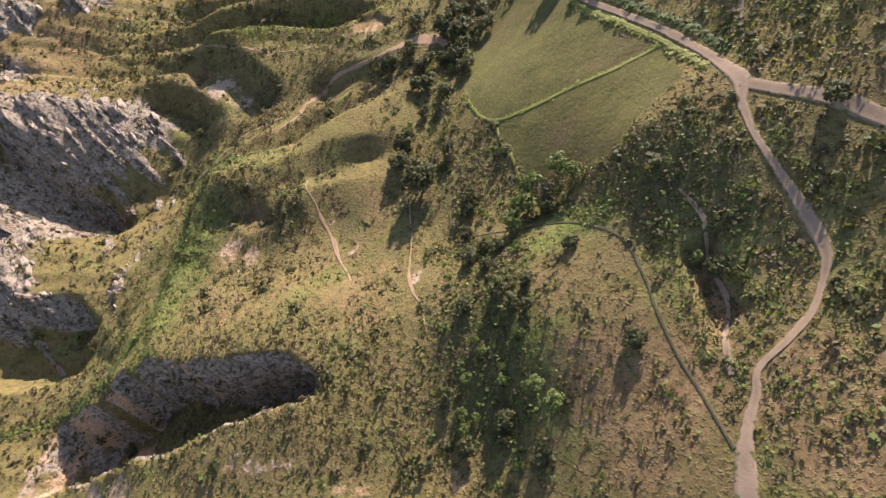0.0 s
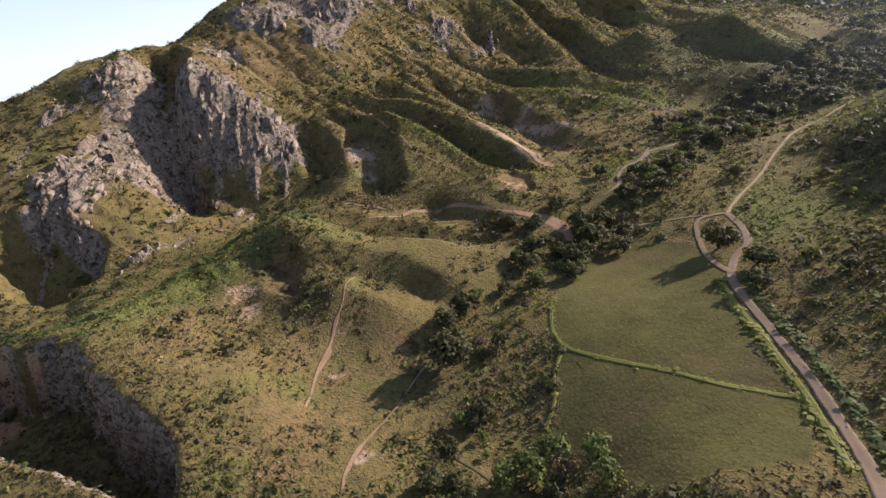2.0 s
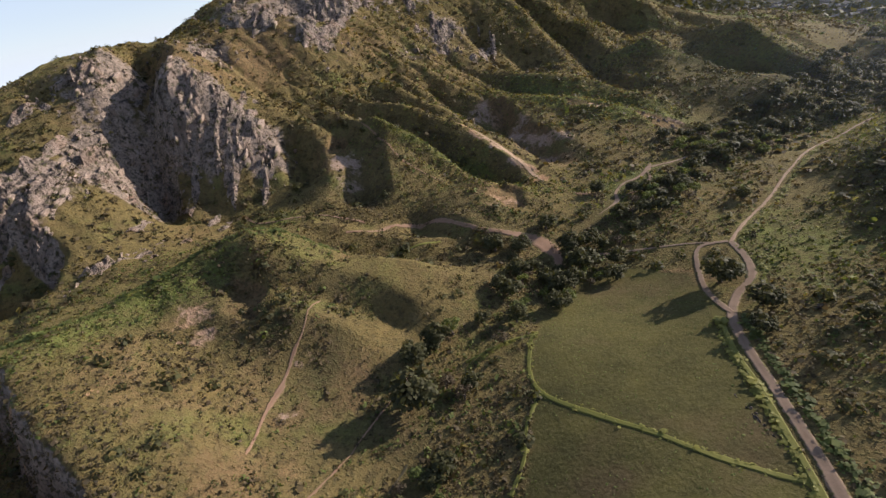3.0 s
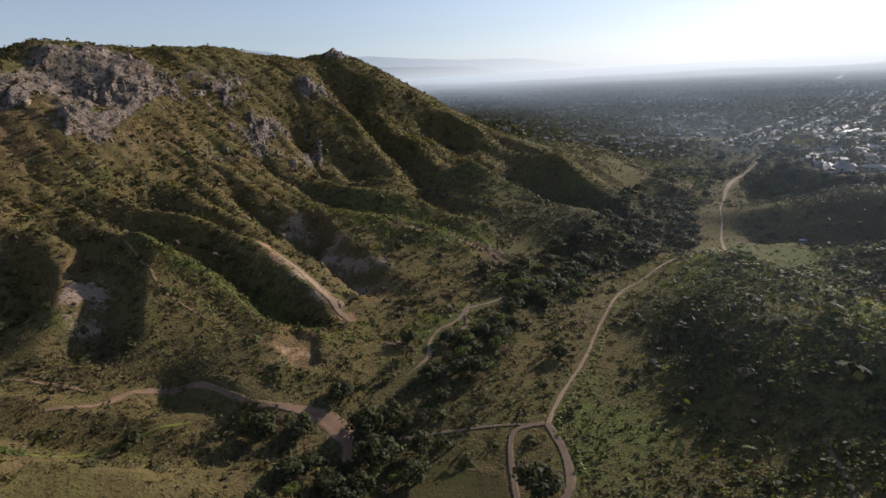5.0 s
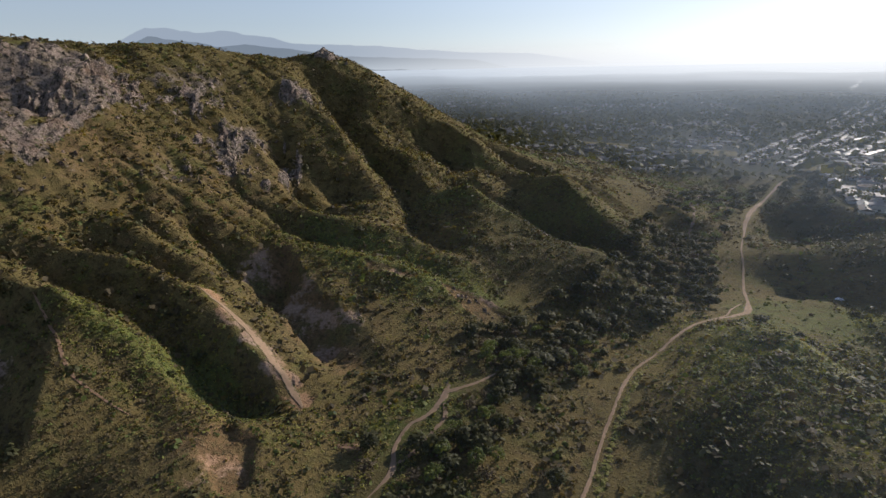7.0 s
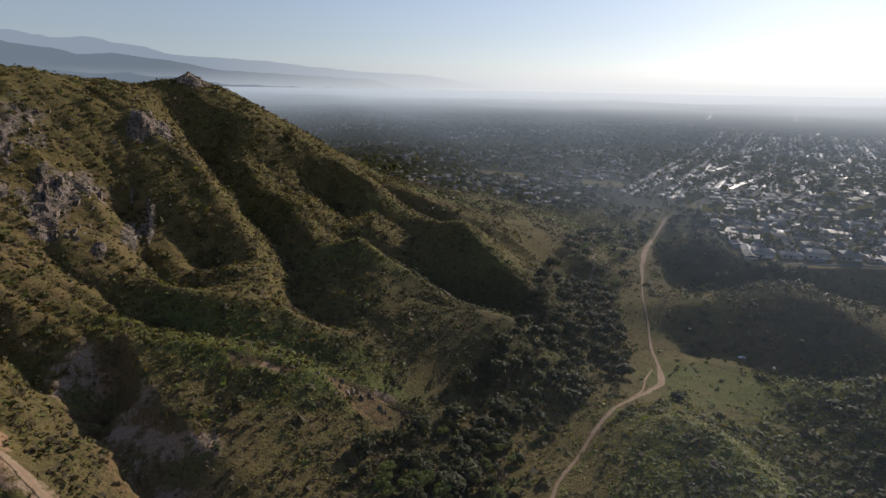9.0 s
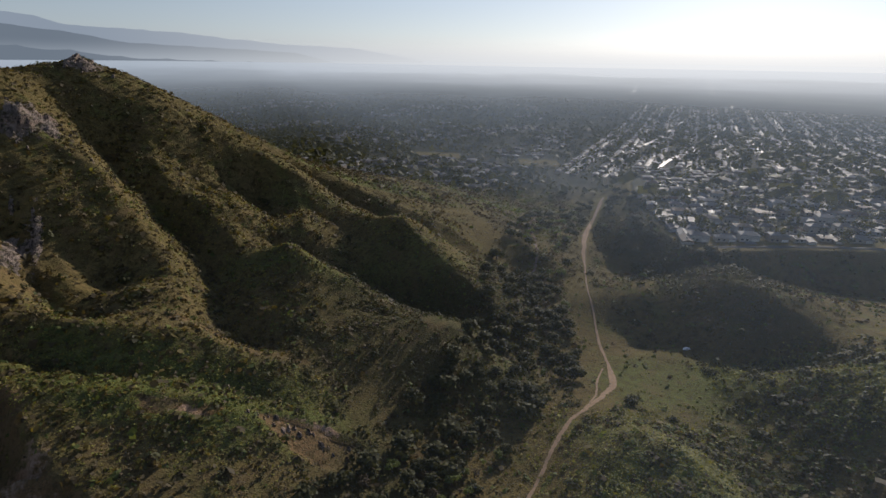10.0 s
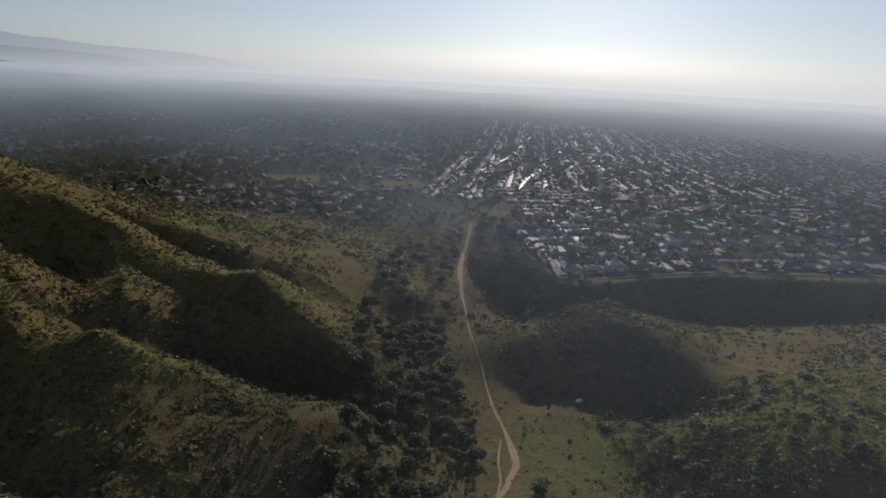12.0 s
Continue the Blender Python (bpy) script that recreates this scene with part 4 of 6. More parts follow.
ROADS = [ROAD, [(57, 143), (66, 132), (76, 112)], [(28, 228), (22.5, 224.5), (25, 214), (29, 205), (34, 199)], [(-4, 145), (10, 135.5), (22, 132), (35.5, 117), (38, 102), (42, 89)], [(-66, 194), (-59, 209), (-45, 214), (-16, 217), (-8, 212)], [(-8.5, 226), (-5, 240), (-6.8, 252), (-7, 259), (-3.4, 272), (5, 285)], [(-80, 274), (-60, 268.5), (-45, 262.3), (-36, 257)], [(-46, 172), (-42, 160), (-38, 149), (-32, 138)], [(-4, 147), (-13, 133), (-8, 114)]]


PASTURE = [(60, 335), (75, 343), (92, 332), (102, 345), (106, 362), (108, 376), (92, 392), (86, 440), (74, 440), (70, 385), (62, 360)]


DRYMEADOW = [(15, 133), (33, 126), (37, 112), (41, 92), (43, 76), (22, 76), (15, 95), (18, 112)]


HILLCREST = [(58, 318), (67, 325), (78, 316), (88, 290), (92, 268), (95, 245)]


def cover(x, y):
    """How much brush grows at a place: sage, green, gold, dry."""
    z = ground(x, y)
    e = 1.5
    steep = np.hypot((ground(x + e, y) - ground(x - e, y)) / (2 * e), (ground(x, y + e) - ground(x, y - e)) / (2 * e))
    n1, n2, n3 = fbm(x, y, 26, 4, 81), fbm(x, y, 9, 3, 82), fbm(x, y, 40, 3, 83)
    rock = rocky(x, y)
    field = inside(x, y, FIELD)
    mountain = np.clip((-x - 10) / 40, 0, 1) * np.clip((y - 180) / 60, 0, 1)
    east = np.clip((x - 46) / 8, 0, 1) * np.clip((y - 170) / 40, 0, 1) * np.clip((345 - y) / 30, 0, 1)
    creek, _, _ = along(x, y, [p[:2] for p in LAND["creek"]])
    road = np.full(np.shape(x), 1e9)
    for r in ROADS:
        d, _, w = along(x, y, [(p[0], p[1], p[2] if len(p) > 2 else 0.6) for p in r])
        road = np.minimum(road, d - 2.2 * w)
    lush, dry = blob_mask(x, y, LUSH, 61), blob_mask(x, y, DRY, 71)
    wet = WET[np.clip(np.searchsorted(GY, y), 0, len(GY) - 1), np.clip(np.searchsorted(GX, x), 0, len(GX) - 1)]
    valley = np.clip((x - 40) / 20, 0, 1) * np.clip((y - 270) / 30, 0, 1)
    tangle = np.clip(1.4 - np.hypot((x - 36) / 26, (y - 117) / 24), 0, 0.5)
    sage = np.clip(0.32 + tangle + 0.25 * wet + 0.55 * mountain + 0.35 * east + 0.9 * n1 + 0.5 * n2 + 0.3 * steep, 0, 1) * (1 - 0.75 * np.clip(rock, 0, 1)) * (1 - 0.6 * dry) * (1 - 0.5 * lush)
    near = np.clip(1 - creek / 14, 0, 1)
    green = np.clip(0.2 + 0.3 * valley + 0.25 * east + 0.8 * n3 + 0.5 * n2 + 0.7 * lush + 0.8 * near, 0, 1) * (1 - 0.9 * rock)
    gold = np.clip(0.0 + 0.9 * n3 + 0.6 * n2 + 0.3 * mountain, 0, 1) * (1 - rock)
    twig = np.clip(-0.15 + 0.8 * n2 + 0.6 * dry + 0.3 * near, 0, 1) * (1 - rock)
    open_ = inside(x, y, PASTURE)
    sage, gold, twig = np.where(open_, 0.12 * sage, sage), np.where(open_, 0.2 * gold, gold), np.where(open_, 0.1 * twig, twig)
    green = np.where(open_, 0.35 * green, green)
    dry_open = inside(x + 2 * fbm(x, y, 6, 2, 5), y, DRYMEADOW)
    sage, green, gold = np.where(dry_open, 0.35 * sage, sage), np.where(dry_open, 0.4 * green, green), np.where(dry_open, 0.6 * gold, gold)
    sunny, _, _ = along(x, y, HILLCREST)
    crest = np.clip(1.3 - sunny / 8, 0, 0.85)
    sage, green, gold = sage * (1 - crest), green * (1 - 0.4 * crest), gold * (1 - crest)
    keep = (1 - 0.85 * blob_mask(x, y, PALE, 66)) * (road > 0.4) * np.where(field, 0.0, 1.0) * (1 - 0.8 * np.clip(eroded(x, y), 0, 1)) * np.where(inside(x, y, MESA), 0.12, 1.0)
    return sage * keep, green * keep, gold * keep, twig * keep, z


def scatter(count, x0, x1, y0, y1, size, leaves, rng, which, material, name, label, leaf=0.6):
    x, y = rng.uniform(x0, x1, count), rng.uniform(y0, y1, count)
    c = cover(x, y)
    ok = rng.uniform(0, 1, count) < c[which]
    x, y, z = x[ok], y[ok], c[4][ok]
    r = size * rng.lognormal(0, 0.35, len(x))
    h = r * rng.uniform(0.7, 1.2, len(x))
    return quads_object(name, clump_quads(x, y, z - 0.1 * r, r, h, leaves, rng, leaf), material, label, "shrubs")


NEAR = (-110, 100, 68, 250)
scatter(30000, *NEAR, 0.47, 5, RNG, 0, SAGE, "sage_scrub", "grey-green sage scrub over the near slopes")
scatter(28000, *NEAR, 0.45, 5, RNG, 1, GREEN, "green_brush", "fresh green low brush over the near slopes")
scatter(20000, *NEAR, 0.35, 5, RNG, 2, GOLD, "yellow_brush", "yellow flowering low brush on the near slopes")
scatter(14000, *NEAR, 0.4, 6, RNG, 3, BROWN, "dry_brush", "brown dry brush on the near slopes")
scatter(17000, -85, 16, 88, 222, 0.28, 3, RNG, 0, SAGE, "sage_scrub", "small grey-green scrub dotting the near spur", 0.7)
scatter(15000, -85, 60, 88, 222, 0.26, 3, RNG, 0, BROWN, "dry_brush", "small dry brown tufts dotting the near spur", 0.7)
scatter(34000, -235, 165, 250, 520, 0.74, 4, RNG, 0, SAGE, "sage_scrub", "grey-green sage scrub over the mountain side", 0.75)
scatter(20000, -235, 165, 250, 520, 0.62, 4, RNG, 1, GREEN, "green_brush", "green brush over the mountain side", 0.75)
scatter(44000, -235, 165, 250, 520, 0.58, 4, RNG, 2, GOLD, "yellow_brush", "yellow-green brush on the mountain side", 0.75)
scatter(10000, -235, -110, 90, 250, 0.6, 6, RNG, 0, SAGE, "sage_scrub", "grey-green sage scrub among the rocks", 0.7)
scatter(9000, -235, -110, 90, 250, 0.5, 6, RNG, 2, GOLD, "yellow_brush", "yellow-green brush among the rocks", 0.7)
scatter(12000, -150, 110, 520, 640, 0.9, 5, RNG, 0, SAGE, "sage_scrub", "grey-green sage scrub on the far grassy spur", 0.75)
scatter(9000, -150, 110, 520, 640, 0.8, 5, RNG, 1, GREEN, "green_brush", "green brush on the far grassy spur", 0.75)
scatter(14000, -40, 78, 495, 600, 0.5, 3, RNG, 2, GRASS, "grass_tufts", "pale sunlit grass of the far knoll", 0.7)
scatter(9000, 165, 340, 290, 440, 0.8, 5, RNG, 0, SAGE, "sage_scrub", "sparse grey scrub below the mesa rim", 0.75)
scatter(7000, 165, 340, 290, 440, 0.7, 5, RNG, 1, GREEN, "green_brush", "green brush below the mesa rim", 0.75)
scatter(16000, 44, 100, 238, 345, 0.36, 3, RNG, 1, GRASS, "grass_tufts", "bright sunlit grass over the low hill", 0.7)
scatter(16000, 104, 190, 318, 374, 0.38, 3, RNG, 1, GRASS, "grass_tufts", "bright sunlit grass of the side valley", 0.7)
scatter(18000, -100, 0, 235, 345, 0.34, 3, RNG, 1, GRASS, "grass_tufts", "sunlit grass on the rib crests", 0.7)
scatter(18000, -130, 60, 370, 500, 0.38, 3, RNG, 2, GRASS, "grass_tufts", "sunlit grass on the far ribs", 0.7)
scatter(12000, 56, 105, 140, 245, 0.32, 3, RNG, 1, GRASS, "grass_tufts", "green grass between the bushes of the east hill", 0.7)
scatter(9000, 100, 200, 68, 300, 0.6, 4, RNG, 0, SAGE, "sage_scrub", "grey-green sage scrub over the east slopes", 0.75)
scatter(6000, 100, 200, 68, 300, 0.55, 4, RNG, 1, GREEN, "green_brush", "green brush over the east slopes", 0.75)
scatter(5000, -110, 100, 20, 70, 0.6, 4, RNG, 0, SAGE, "sage_scrub", "grey-green sage scrub on the south slopes", 0.75)


# ---- verges and tall grass ----
def verge(line, width, step, size, material, name, label, rng, leaves=8):
    q = smooth_line([p[:2] for p in line], step)
    n = len(q)
    x, y = q[:, 0] + rng.normal(0, width / 2, n), q[:, 1] + rng.normal(0, width / 2, n)
    r = size * rng.lognormal(0, 0.3, n)
    return quads_object(name, clump_quads(x, y, ground(x, y) - 0.05, r, r * 0.7, leaves, rng, 0.6, 2.5), material, label, "tall grass")


def offset(line, by):
    p = np.array([q[:2] for q in line], float)
    d = np.gradient(p, axis=0)
    d /= np.linalg.norm(d, axis=1, keepdims=True)
    return [tuple(v) for v in p + np.stack([-d[:, 1], d[:, 0]], 1) * by]


DITCH = [(1, 181), (3.5, 174.5), (6.5, 169.5), (10, 167), (16, 166), (29, 164.5), (39, 162.5), (48, 162)]
ribbon("grass_strip", DITCH, 0.8, GRASS, "bright band of tall grass along the field ditch", lift=0.16, wobble=0.8, seed=31, category="tall grass")
ribbon("grass_strip", [(9.5, 166.5), (10.5, 160), (13, 154), (14, 148)], 0.6, GRASS, "thin band of tall grass across the field", lift=0.3, wobble=0.4, seed=32, category="tall grass")
ribbon("grass_strip", [(2, 181), (-3, 177), (-8, 169)], 0.5, GRASS, "faint grassy track at the field corner", lift=0.2, wobble=0.4, seed=33, category="tall grass")
for k in range(2):
    verge(DITCH, 0.7, 0.35, 0.3, GRASS, "grass_strip", "bright tall grass along the field ditch", RNG)
verge([(9.5, 166.5), (10.5, 160), (13, 154), (14, 148)], 0.3, 0.25, 0.32, GRASS, "grass_strip", "thin line of tall grass across the field", RNG)
verge([(1, 181), (-3, 176), (-7, 168)], 0.3, 0.25, 0.35, GRASS, "grass_strip", "short hedge of grass at the field corner", RNG)
ribbon("grass_verge", offset([p for p in ROAD if 144 < p[1] < 200], 1.9), 0.9, GRASS, "bright grass bank beside the dirt road", lift=0.3, wobble=0.5, seed=34, category="tall grass")
EDGE = [p for p in ROAD if 144 < p[1] < 200]
verge(offset(EDGE, 2.2), 0.6, 0.25, 0.55, GRASS, "grass_verge", "bright green grass verge along the dirt road", RNG)
verge(offset(EDGE, -2.4), 0.7, 0.25, 0.6, GREEN, "grass_verge", "green bank of brush along the dirt road", RNG)
verge([(p[0], p[1]) for p in offset([p for p in ROAD if 205 < p[1] < 330], -2.2)], 0.8, 0.4, 0.5, GRASS, "grass_verge", "low grass verge beside the hill road", RNG)
verge(HILLCREST, 14, 0.022, 0.36, GRASS, "grass_verge", "sunlit green grass along the crest of the low hill", RNG, 4)
verge([(-137, 101), (-100, 109), (-84, 122), (-79, 140), (-77, 160), (-58, 185)], 2.2, 0.12, 0.55, GREEN, "grass_strip", "lush green grass along the spur crest", RNG)
n = 6000
fx, fy = RNG.uniform(-6, 56, n), RNG.uniform(138, 220, n)
ok = inside(fx, fy, FIELD) & (RNG.uniform(0, 1, n) < 0.35 + 0.8 * fbm(fx, fy, 7, 3, 301))
fx, fy = fx[ok], fy[ok]
quads_object("meadow_tufts", clump_quads(fx, fy, ground(fx, fy) - 0.03, RNG.uniform(0.12, 0.28, len(fx)), RNG.uniform(0.05, 0.1, len(fx)), 5, RNG, 0.8, 2.0), GREEN, "low tufts of grass scattered over the field", "tall grass")


# ---- trees ----
def part(name, mesh, parent, label=""):
    ob = new(name, mesh)
    ob.parent = parent
    return tagged(ob, label)


def tube(bm, a, b, ra, rb, sides=6):
    a, b = Vector(a), Vector(b)
    q = (b - a).to_track_quat("Z", "Y")
    rings = []
    for c, r in ((a, ra), ((a + b) / 2 + Vector((random.uniform(-1, 1), random.uniform(-1, 1), 0)) * ra * 0.6, (ra + rb) / 2), (b, rb)):
        rings.append([bm.verts.new(c + q @ Vector((r * math.cos(t), r * math.sin(t), 0))) for t in np.linspace(0, 2 * math.pi, sides + 1)[:-1]])
    for lo, hi in zip(rings, rings[1:]):
        for i in range(sides):
            bm.faces.new((lo[i], lo[(i + 1) % sides], hi[(i + 1) % sides], hi[i]))


def tree(name, label, radius, height, lobes, leaves, leafmat, rng, slim=1.0, leaf=0.34):
    """A tree at the origin: bent trunk with limbs, and a crown of leaf clumps in uneven lobes."""
    top = bpy.data.objects.new(name, None)
    scene.collection.objects.link(top)
    bm = bmesh.new()
    fork = Vector((rng.normal(0, 0.2), rng.normal(0, 0.2), height * 0.3))
    tube(bm, (0, 0, -0.8), fork, radius * 0.1, radius * 0.075, 8)
    cs, rs = [], []
    for i in range(lobes):
        a, u = rng.uniform(0, 2 * math.pi), math.sqrt(rng.uniform(0, 1))
        c = Vector((math.cos(a) * u * radius * 0.72, math.sin(a) * u * radius * 0.72, height * (0.42 + 0.4 * rng.uniform(0, 1) * (1 - 0.55 * u * u))))
        cs.append(c)
        rs.append(radius * rng.uniform(0.26, 0.46) * slim)
        if i < 7:
            tube(bm, fork, c, radius * 0.05, radius * 0.015, 5)
    bmesh.ops.scale(bm, vec=(PLAN,) * 3, verts=bm.verts)
    me = bpy.data.meshes.new("trunk")
    bm.to_mesh(me)
    bm.free()
    me.materials.append(BARK)
    part("trunk", me, top, "brown branching trunk")
    c, r = np.array([tuple(v) for v in cs]), np.array(rs)
    v = clump_quads(c[:, 0], c[:, 1], c[:, 2] - r * 0.4, r, r * 1.15, leaves, rng, leaf)
    part("crown", mesh_of("crown", v, np.arange(len(v)).reshape(-1, 4), leafmat), top)
    return tagged(top, label, "tree")


TR = np.random.default_rng(11)
KINDS = [
    tree("oak_tree", "dark green round-crowned oak tree on the canyon floor", 4.4, 6.8, 22, 46, OAK, TR),
    tree("oak_tree", "broad dark oak tree with a lumpy crown", 4.0, 5.6, 18, 46, OAK, TR),
    tree("willow_tree", "pale green willow tree in the creek thicket", 2.8, 6.2, 16, 34, WILLOW, TR, 0.9),
    tree("bare_tree", "brown half-bare tree in the creek thicket", 2.6, 4.6, 12, 26, BROWN, TR, 0.9, 0.26),
    tree("green_tree", "fresh green leafy tree beside the creek", 2.4, 4.6, 14, 36, GREEN, TR),
]
KINDS += [
    tree("oak_tree", "dark oak tree in the valley wood", 4.2, 6.2, 13, 24, OAK, TR, 1.1, 0.46),
    tree("oak_tree", "dark spreading oak tree in the valley wood", 3.8, 5.4, 12, 24, OAK, TR, 1.1, 0.46),
]
USED = set()


def plant(kind, x, y, s, group=""):
    m = pose(x * PLAN, y * PLAN, (float(ground(x, y)) - 0.15) * PLAN, 0, 0, TR.uniform(0, 360)) @ Matrix.Diagonal((s * TR.uniform(0.9, 1.1), s * TR.uniform(0.9, 1.1), s * TR.uniform(0.88, 1.12), 1))
    ob = KINDS[kind]
    if kind not in USED:
        USED.add(kind)
    else:
        ob = copy_thing(ob, Matrix())
    ob.matrix_basis = m
    return tagged(ob, group=group)


for k, x, y, s in [(0, 29.5, 211, 1.0), (1, 38.5, 203, 0.82), (1, 39, 194.5, 0.66), (0, -10, 156, 1.35), (4, 15.5, 139, 1.5), (4, 17.5, 143.5, 1.3), (4, 13, 135.5, 1.2), (4, 24, 144.5, 1.2), (4, 27, 141.5, 1.0), (3, 20, 140, 1.2), (1, 20.5, 137, 0.6), (0, -2, 212, 1.05), (1, 8, 210, 0.75),
                   (0, 6, 216.5, 0.7), (1, -17, 211, 0.9), (0, -24, 208, 0.85), (1, -16, 223, 0.8), (1, 2, 147, 0.6), (4, -1, 144, 0.6), (1, 33, 105, 0.5), (1, 25, 125, 0.42), (4, 19, 98, 0.9), (4, 16, 101, 0.8), (1, 46, 114, 0.5), (4, 44, 117, 0.6), (0, 27, 254, 0.6), (3, -9, 243, 0.9), (2, 12, 243, 0.7), (0, -12, 250, 0.7), (1, 66, 132, 0.5), (1, 70, 117, 0.6)]:
    plant(k, x, y, s, "trees of the canyon floor")


def wood(count, x0, x1, y0, y1, test, weights, size, group):
    placed, tries = [], 0
    while len(placed) < count and tries < count * 60:
        tries += 1
        x, y = TR.uniform(x0, x1), TR.uniform(y0, y1)
        if test(x, y) and all((x - a) ** 2 + (y - b) ** 2 > 5.0 for a, b in placed):
            placed.append((x, y))
            kind = int(TR.choice(5, p=weights))
            plant(kind + 5 if kind < 2 and y > 225 else kind, x, y, size * TR.uniform(0.65, 1.2), group)


CREEK = [p[:2] for p in LAND["creek"]]


def near(line, x, y):
    d, _, _ = along(np.array([x]), np.array([y]), line)
    return float(d[0])


wood(60, -26, 30, 160, 300, lambda x, y: near(CREEK, x, y) < 8 and near(ROAD, x, y) > 5 and near(ROADS[4], x, y) > 4.5 and near(ROADS[5], x, y) > 4, (0.22, 0.25, 0.23, 0.2, 0.1), 0.75, "creek thicket")
wood(52, -6, 34, 235, 318, lambda x, y: near(CREEK, x, y) < 13 and near(ROAD, x, y) > 5 and near(ROADS[5], x, y) > 4, (0.15, 0.2, 0.4, 0.15, 0.1), 0.75, "creek thicket")
wood(135, -14, 75, 295, 450, lambda x, y: near(CREEK, x, y) < 20 and near(ROAD, x, y) > 9, (0.55, 0.33, 0.04, 0.04, 0.04), 0.8, "oaks of the valley wood")
wood(48, 40, 130, 445, 600, lambda x, y: near(CREEK, x, y) < 22 and near(ROAD, x, y) > 4.5, (0.5, 0.35, 0.1, 0.0, 0.05), 0.85, "oaks of the lower valley")
wood(60, 108, 142, 436, 600, lambda x, y: not inside(np.array(x), np.array(y), MESA) and near(ROAD, x, y) > 6, (0.45, 0.4, 0.05, 0.05, 0.05), 0.8, "trees of the mesa slope")
wood(30, 70, 165, 285, 365, lambda x, y: near(ROAD, x, y) > 8, (0.35, 0.5, 0.0, 0.05, 0.1), 0.5, "scattered trees of the side valley")
wood(26, 52, 96, 150, 290, lambda x, y: near(ROAD, x, y) > 6, (0.1, 0.5, 0.0, 0.2, 0.2), 0.42, "bushy trees of the east hill")
wood(34, -2, 22, 86, 145, lambda x, y: near(CREEK, x, y) < 9, (0.1, 0.3, 0.1, 0.2, 0.3), 0.5, "trees of the near thicket")

# round dark bushes on the slopes
BR = np.random.default_rng(21)


def bushes(count, x0, x1, y0, y1, size, leaves, material, label):
    x, y = BR.uniform(x0, x1, count), BR.uniform(y0, y1, count)
    c = cover(x, y)
    open_ground = inside(x, y, DRYMEADOW) & (BR.uniform(0, 1, count) > 0.1)
    clear, _, _ = along(x, y, HILLCREST)
    ok = (BR.uniform(0, 1, count) < (0.25 + c[0]) * np.clip(clear / 9, 0.08, 1)) & ~open_ground & ~inside(x, y, FIELD) & ~inside(x, y, PASTURE) & (c[0] + c[1] > 0.05)
    x, y, z = x[ok], y[ok], c[4][ok]
    r = size * BR.lognormal(0, 0.3, len(x))
    quads_object("large_bushes", clump_quads(x, y, z - 0.1, r, r * 1.05, leaves, BR, 0.35), material, label, "shrubs")


bushes(600, 8, 60, 92, 142, 0.62, 14, OAK, "dark tangled brush over the dry meadow")
bushes(420, -26, 28, 222, 315, 0.95, 14, OAK, "dark bushes of the creek thicket")
bushes(420, -26, 28, 222, 315, 0.85, 12, BROWN, "brown half-bare bushes of the creek thicket")
bushes(900, 8, 60, 92, 142, 0.6, 12, GREEN, "green tangled brush over the dry meadow")
bushes(450, 8, 60, 92, 142, 0.55, 12, BROWN, "brown tangled brush over the dry meadow")
bushes(700, 56, 105, 95, 210, 0.95, 18, OAK, "dense dark bushes above the dirt road")
bushes(500, -70, 10, 90, 215, 0.7, 16, OAK, "dark low bushes over the near spur")
bushes(420, -110, 100, 70, 250, 1.25, 30, OAK, "dark rounded bushes scattered over the near slopes")
bushes(300, 48, 105, 190, 335, 1.0, 24, OAK, "dense dark bushes on the east hill")
bushes(1000, 42, 86, 228, 304, 0.8, 16, OAK, "dark tangled scrub over the shaded side of the low hill")
bushes(200, 42, 86, 228, 304, 0.6, 18, GREEN, "green scrub over the shaded side of the low hill")
bushes(260, 48, 105, 190, 335, 0.7, 22, GREEN, "green bushes on the east hill")
bushes(900, -76, -28, 138, 170, 0.55, 14, BROWN, "brown scrub in the hollows of the near spur")
bushes(420, -76, -28, 138, 170, 0.6, 16, OAK, "dark scrub in the hollows of the near spur")
bushes(3000, -30, 66, 325, 445, 1.0, 14, OAK, "dense dark chaparral at the foot of the ribs")
bushes(800, -30, 66, 325, 445, 0.85, 12, BROWN, "brown chaparral at the foot of the ribs")
bushes(800, 58, 128, 285, 372, 1.15, 22, OAK, "dense dark bushes of the side valley")
bushes(400, 62, 140, 285, 350, 1.1, 18, GREEN, "bright green bushes of the side valley")
bushes(700, 104, 142, 430, 580, 1.2, 20, OAK, "dense dark bushes on the mesa slope")
bushes(900, 110, 152, 400, 446, 1.05, 16, OAK, "dark scrub over the spur below the mesa")
bushes(260, 104, 160, 325, 372, 1.5, 34, OAK, "large dark bushes in the bright grass of the side valley")
bushes(900, -230, 160, 240, 500, 1.5, 28, OAK, "dark rounded bushes scattered over the mountain side")
bushes(900, -220, -115, 112, 360, 0.75, 14, OAK, "dark bushes growing in the rock faces")
bushes(300, -230, -100, 90, 260, 1.3, 28, OAK, "dark bushes among the rocks")


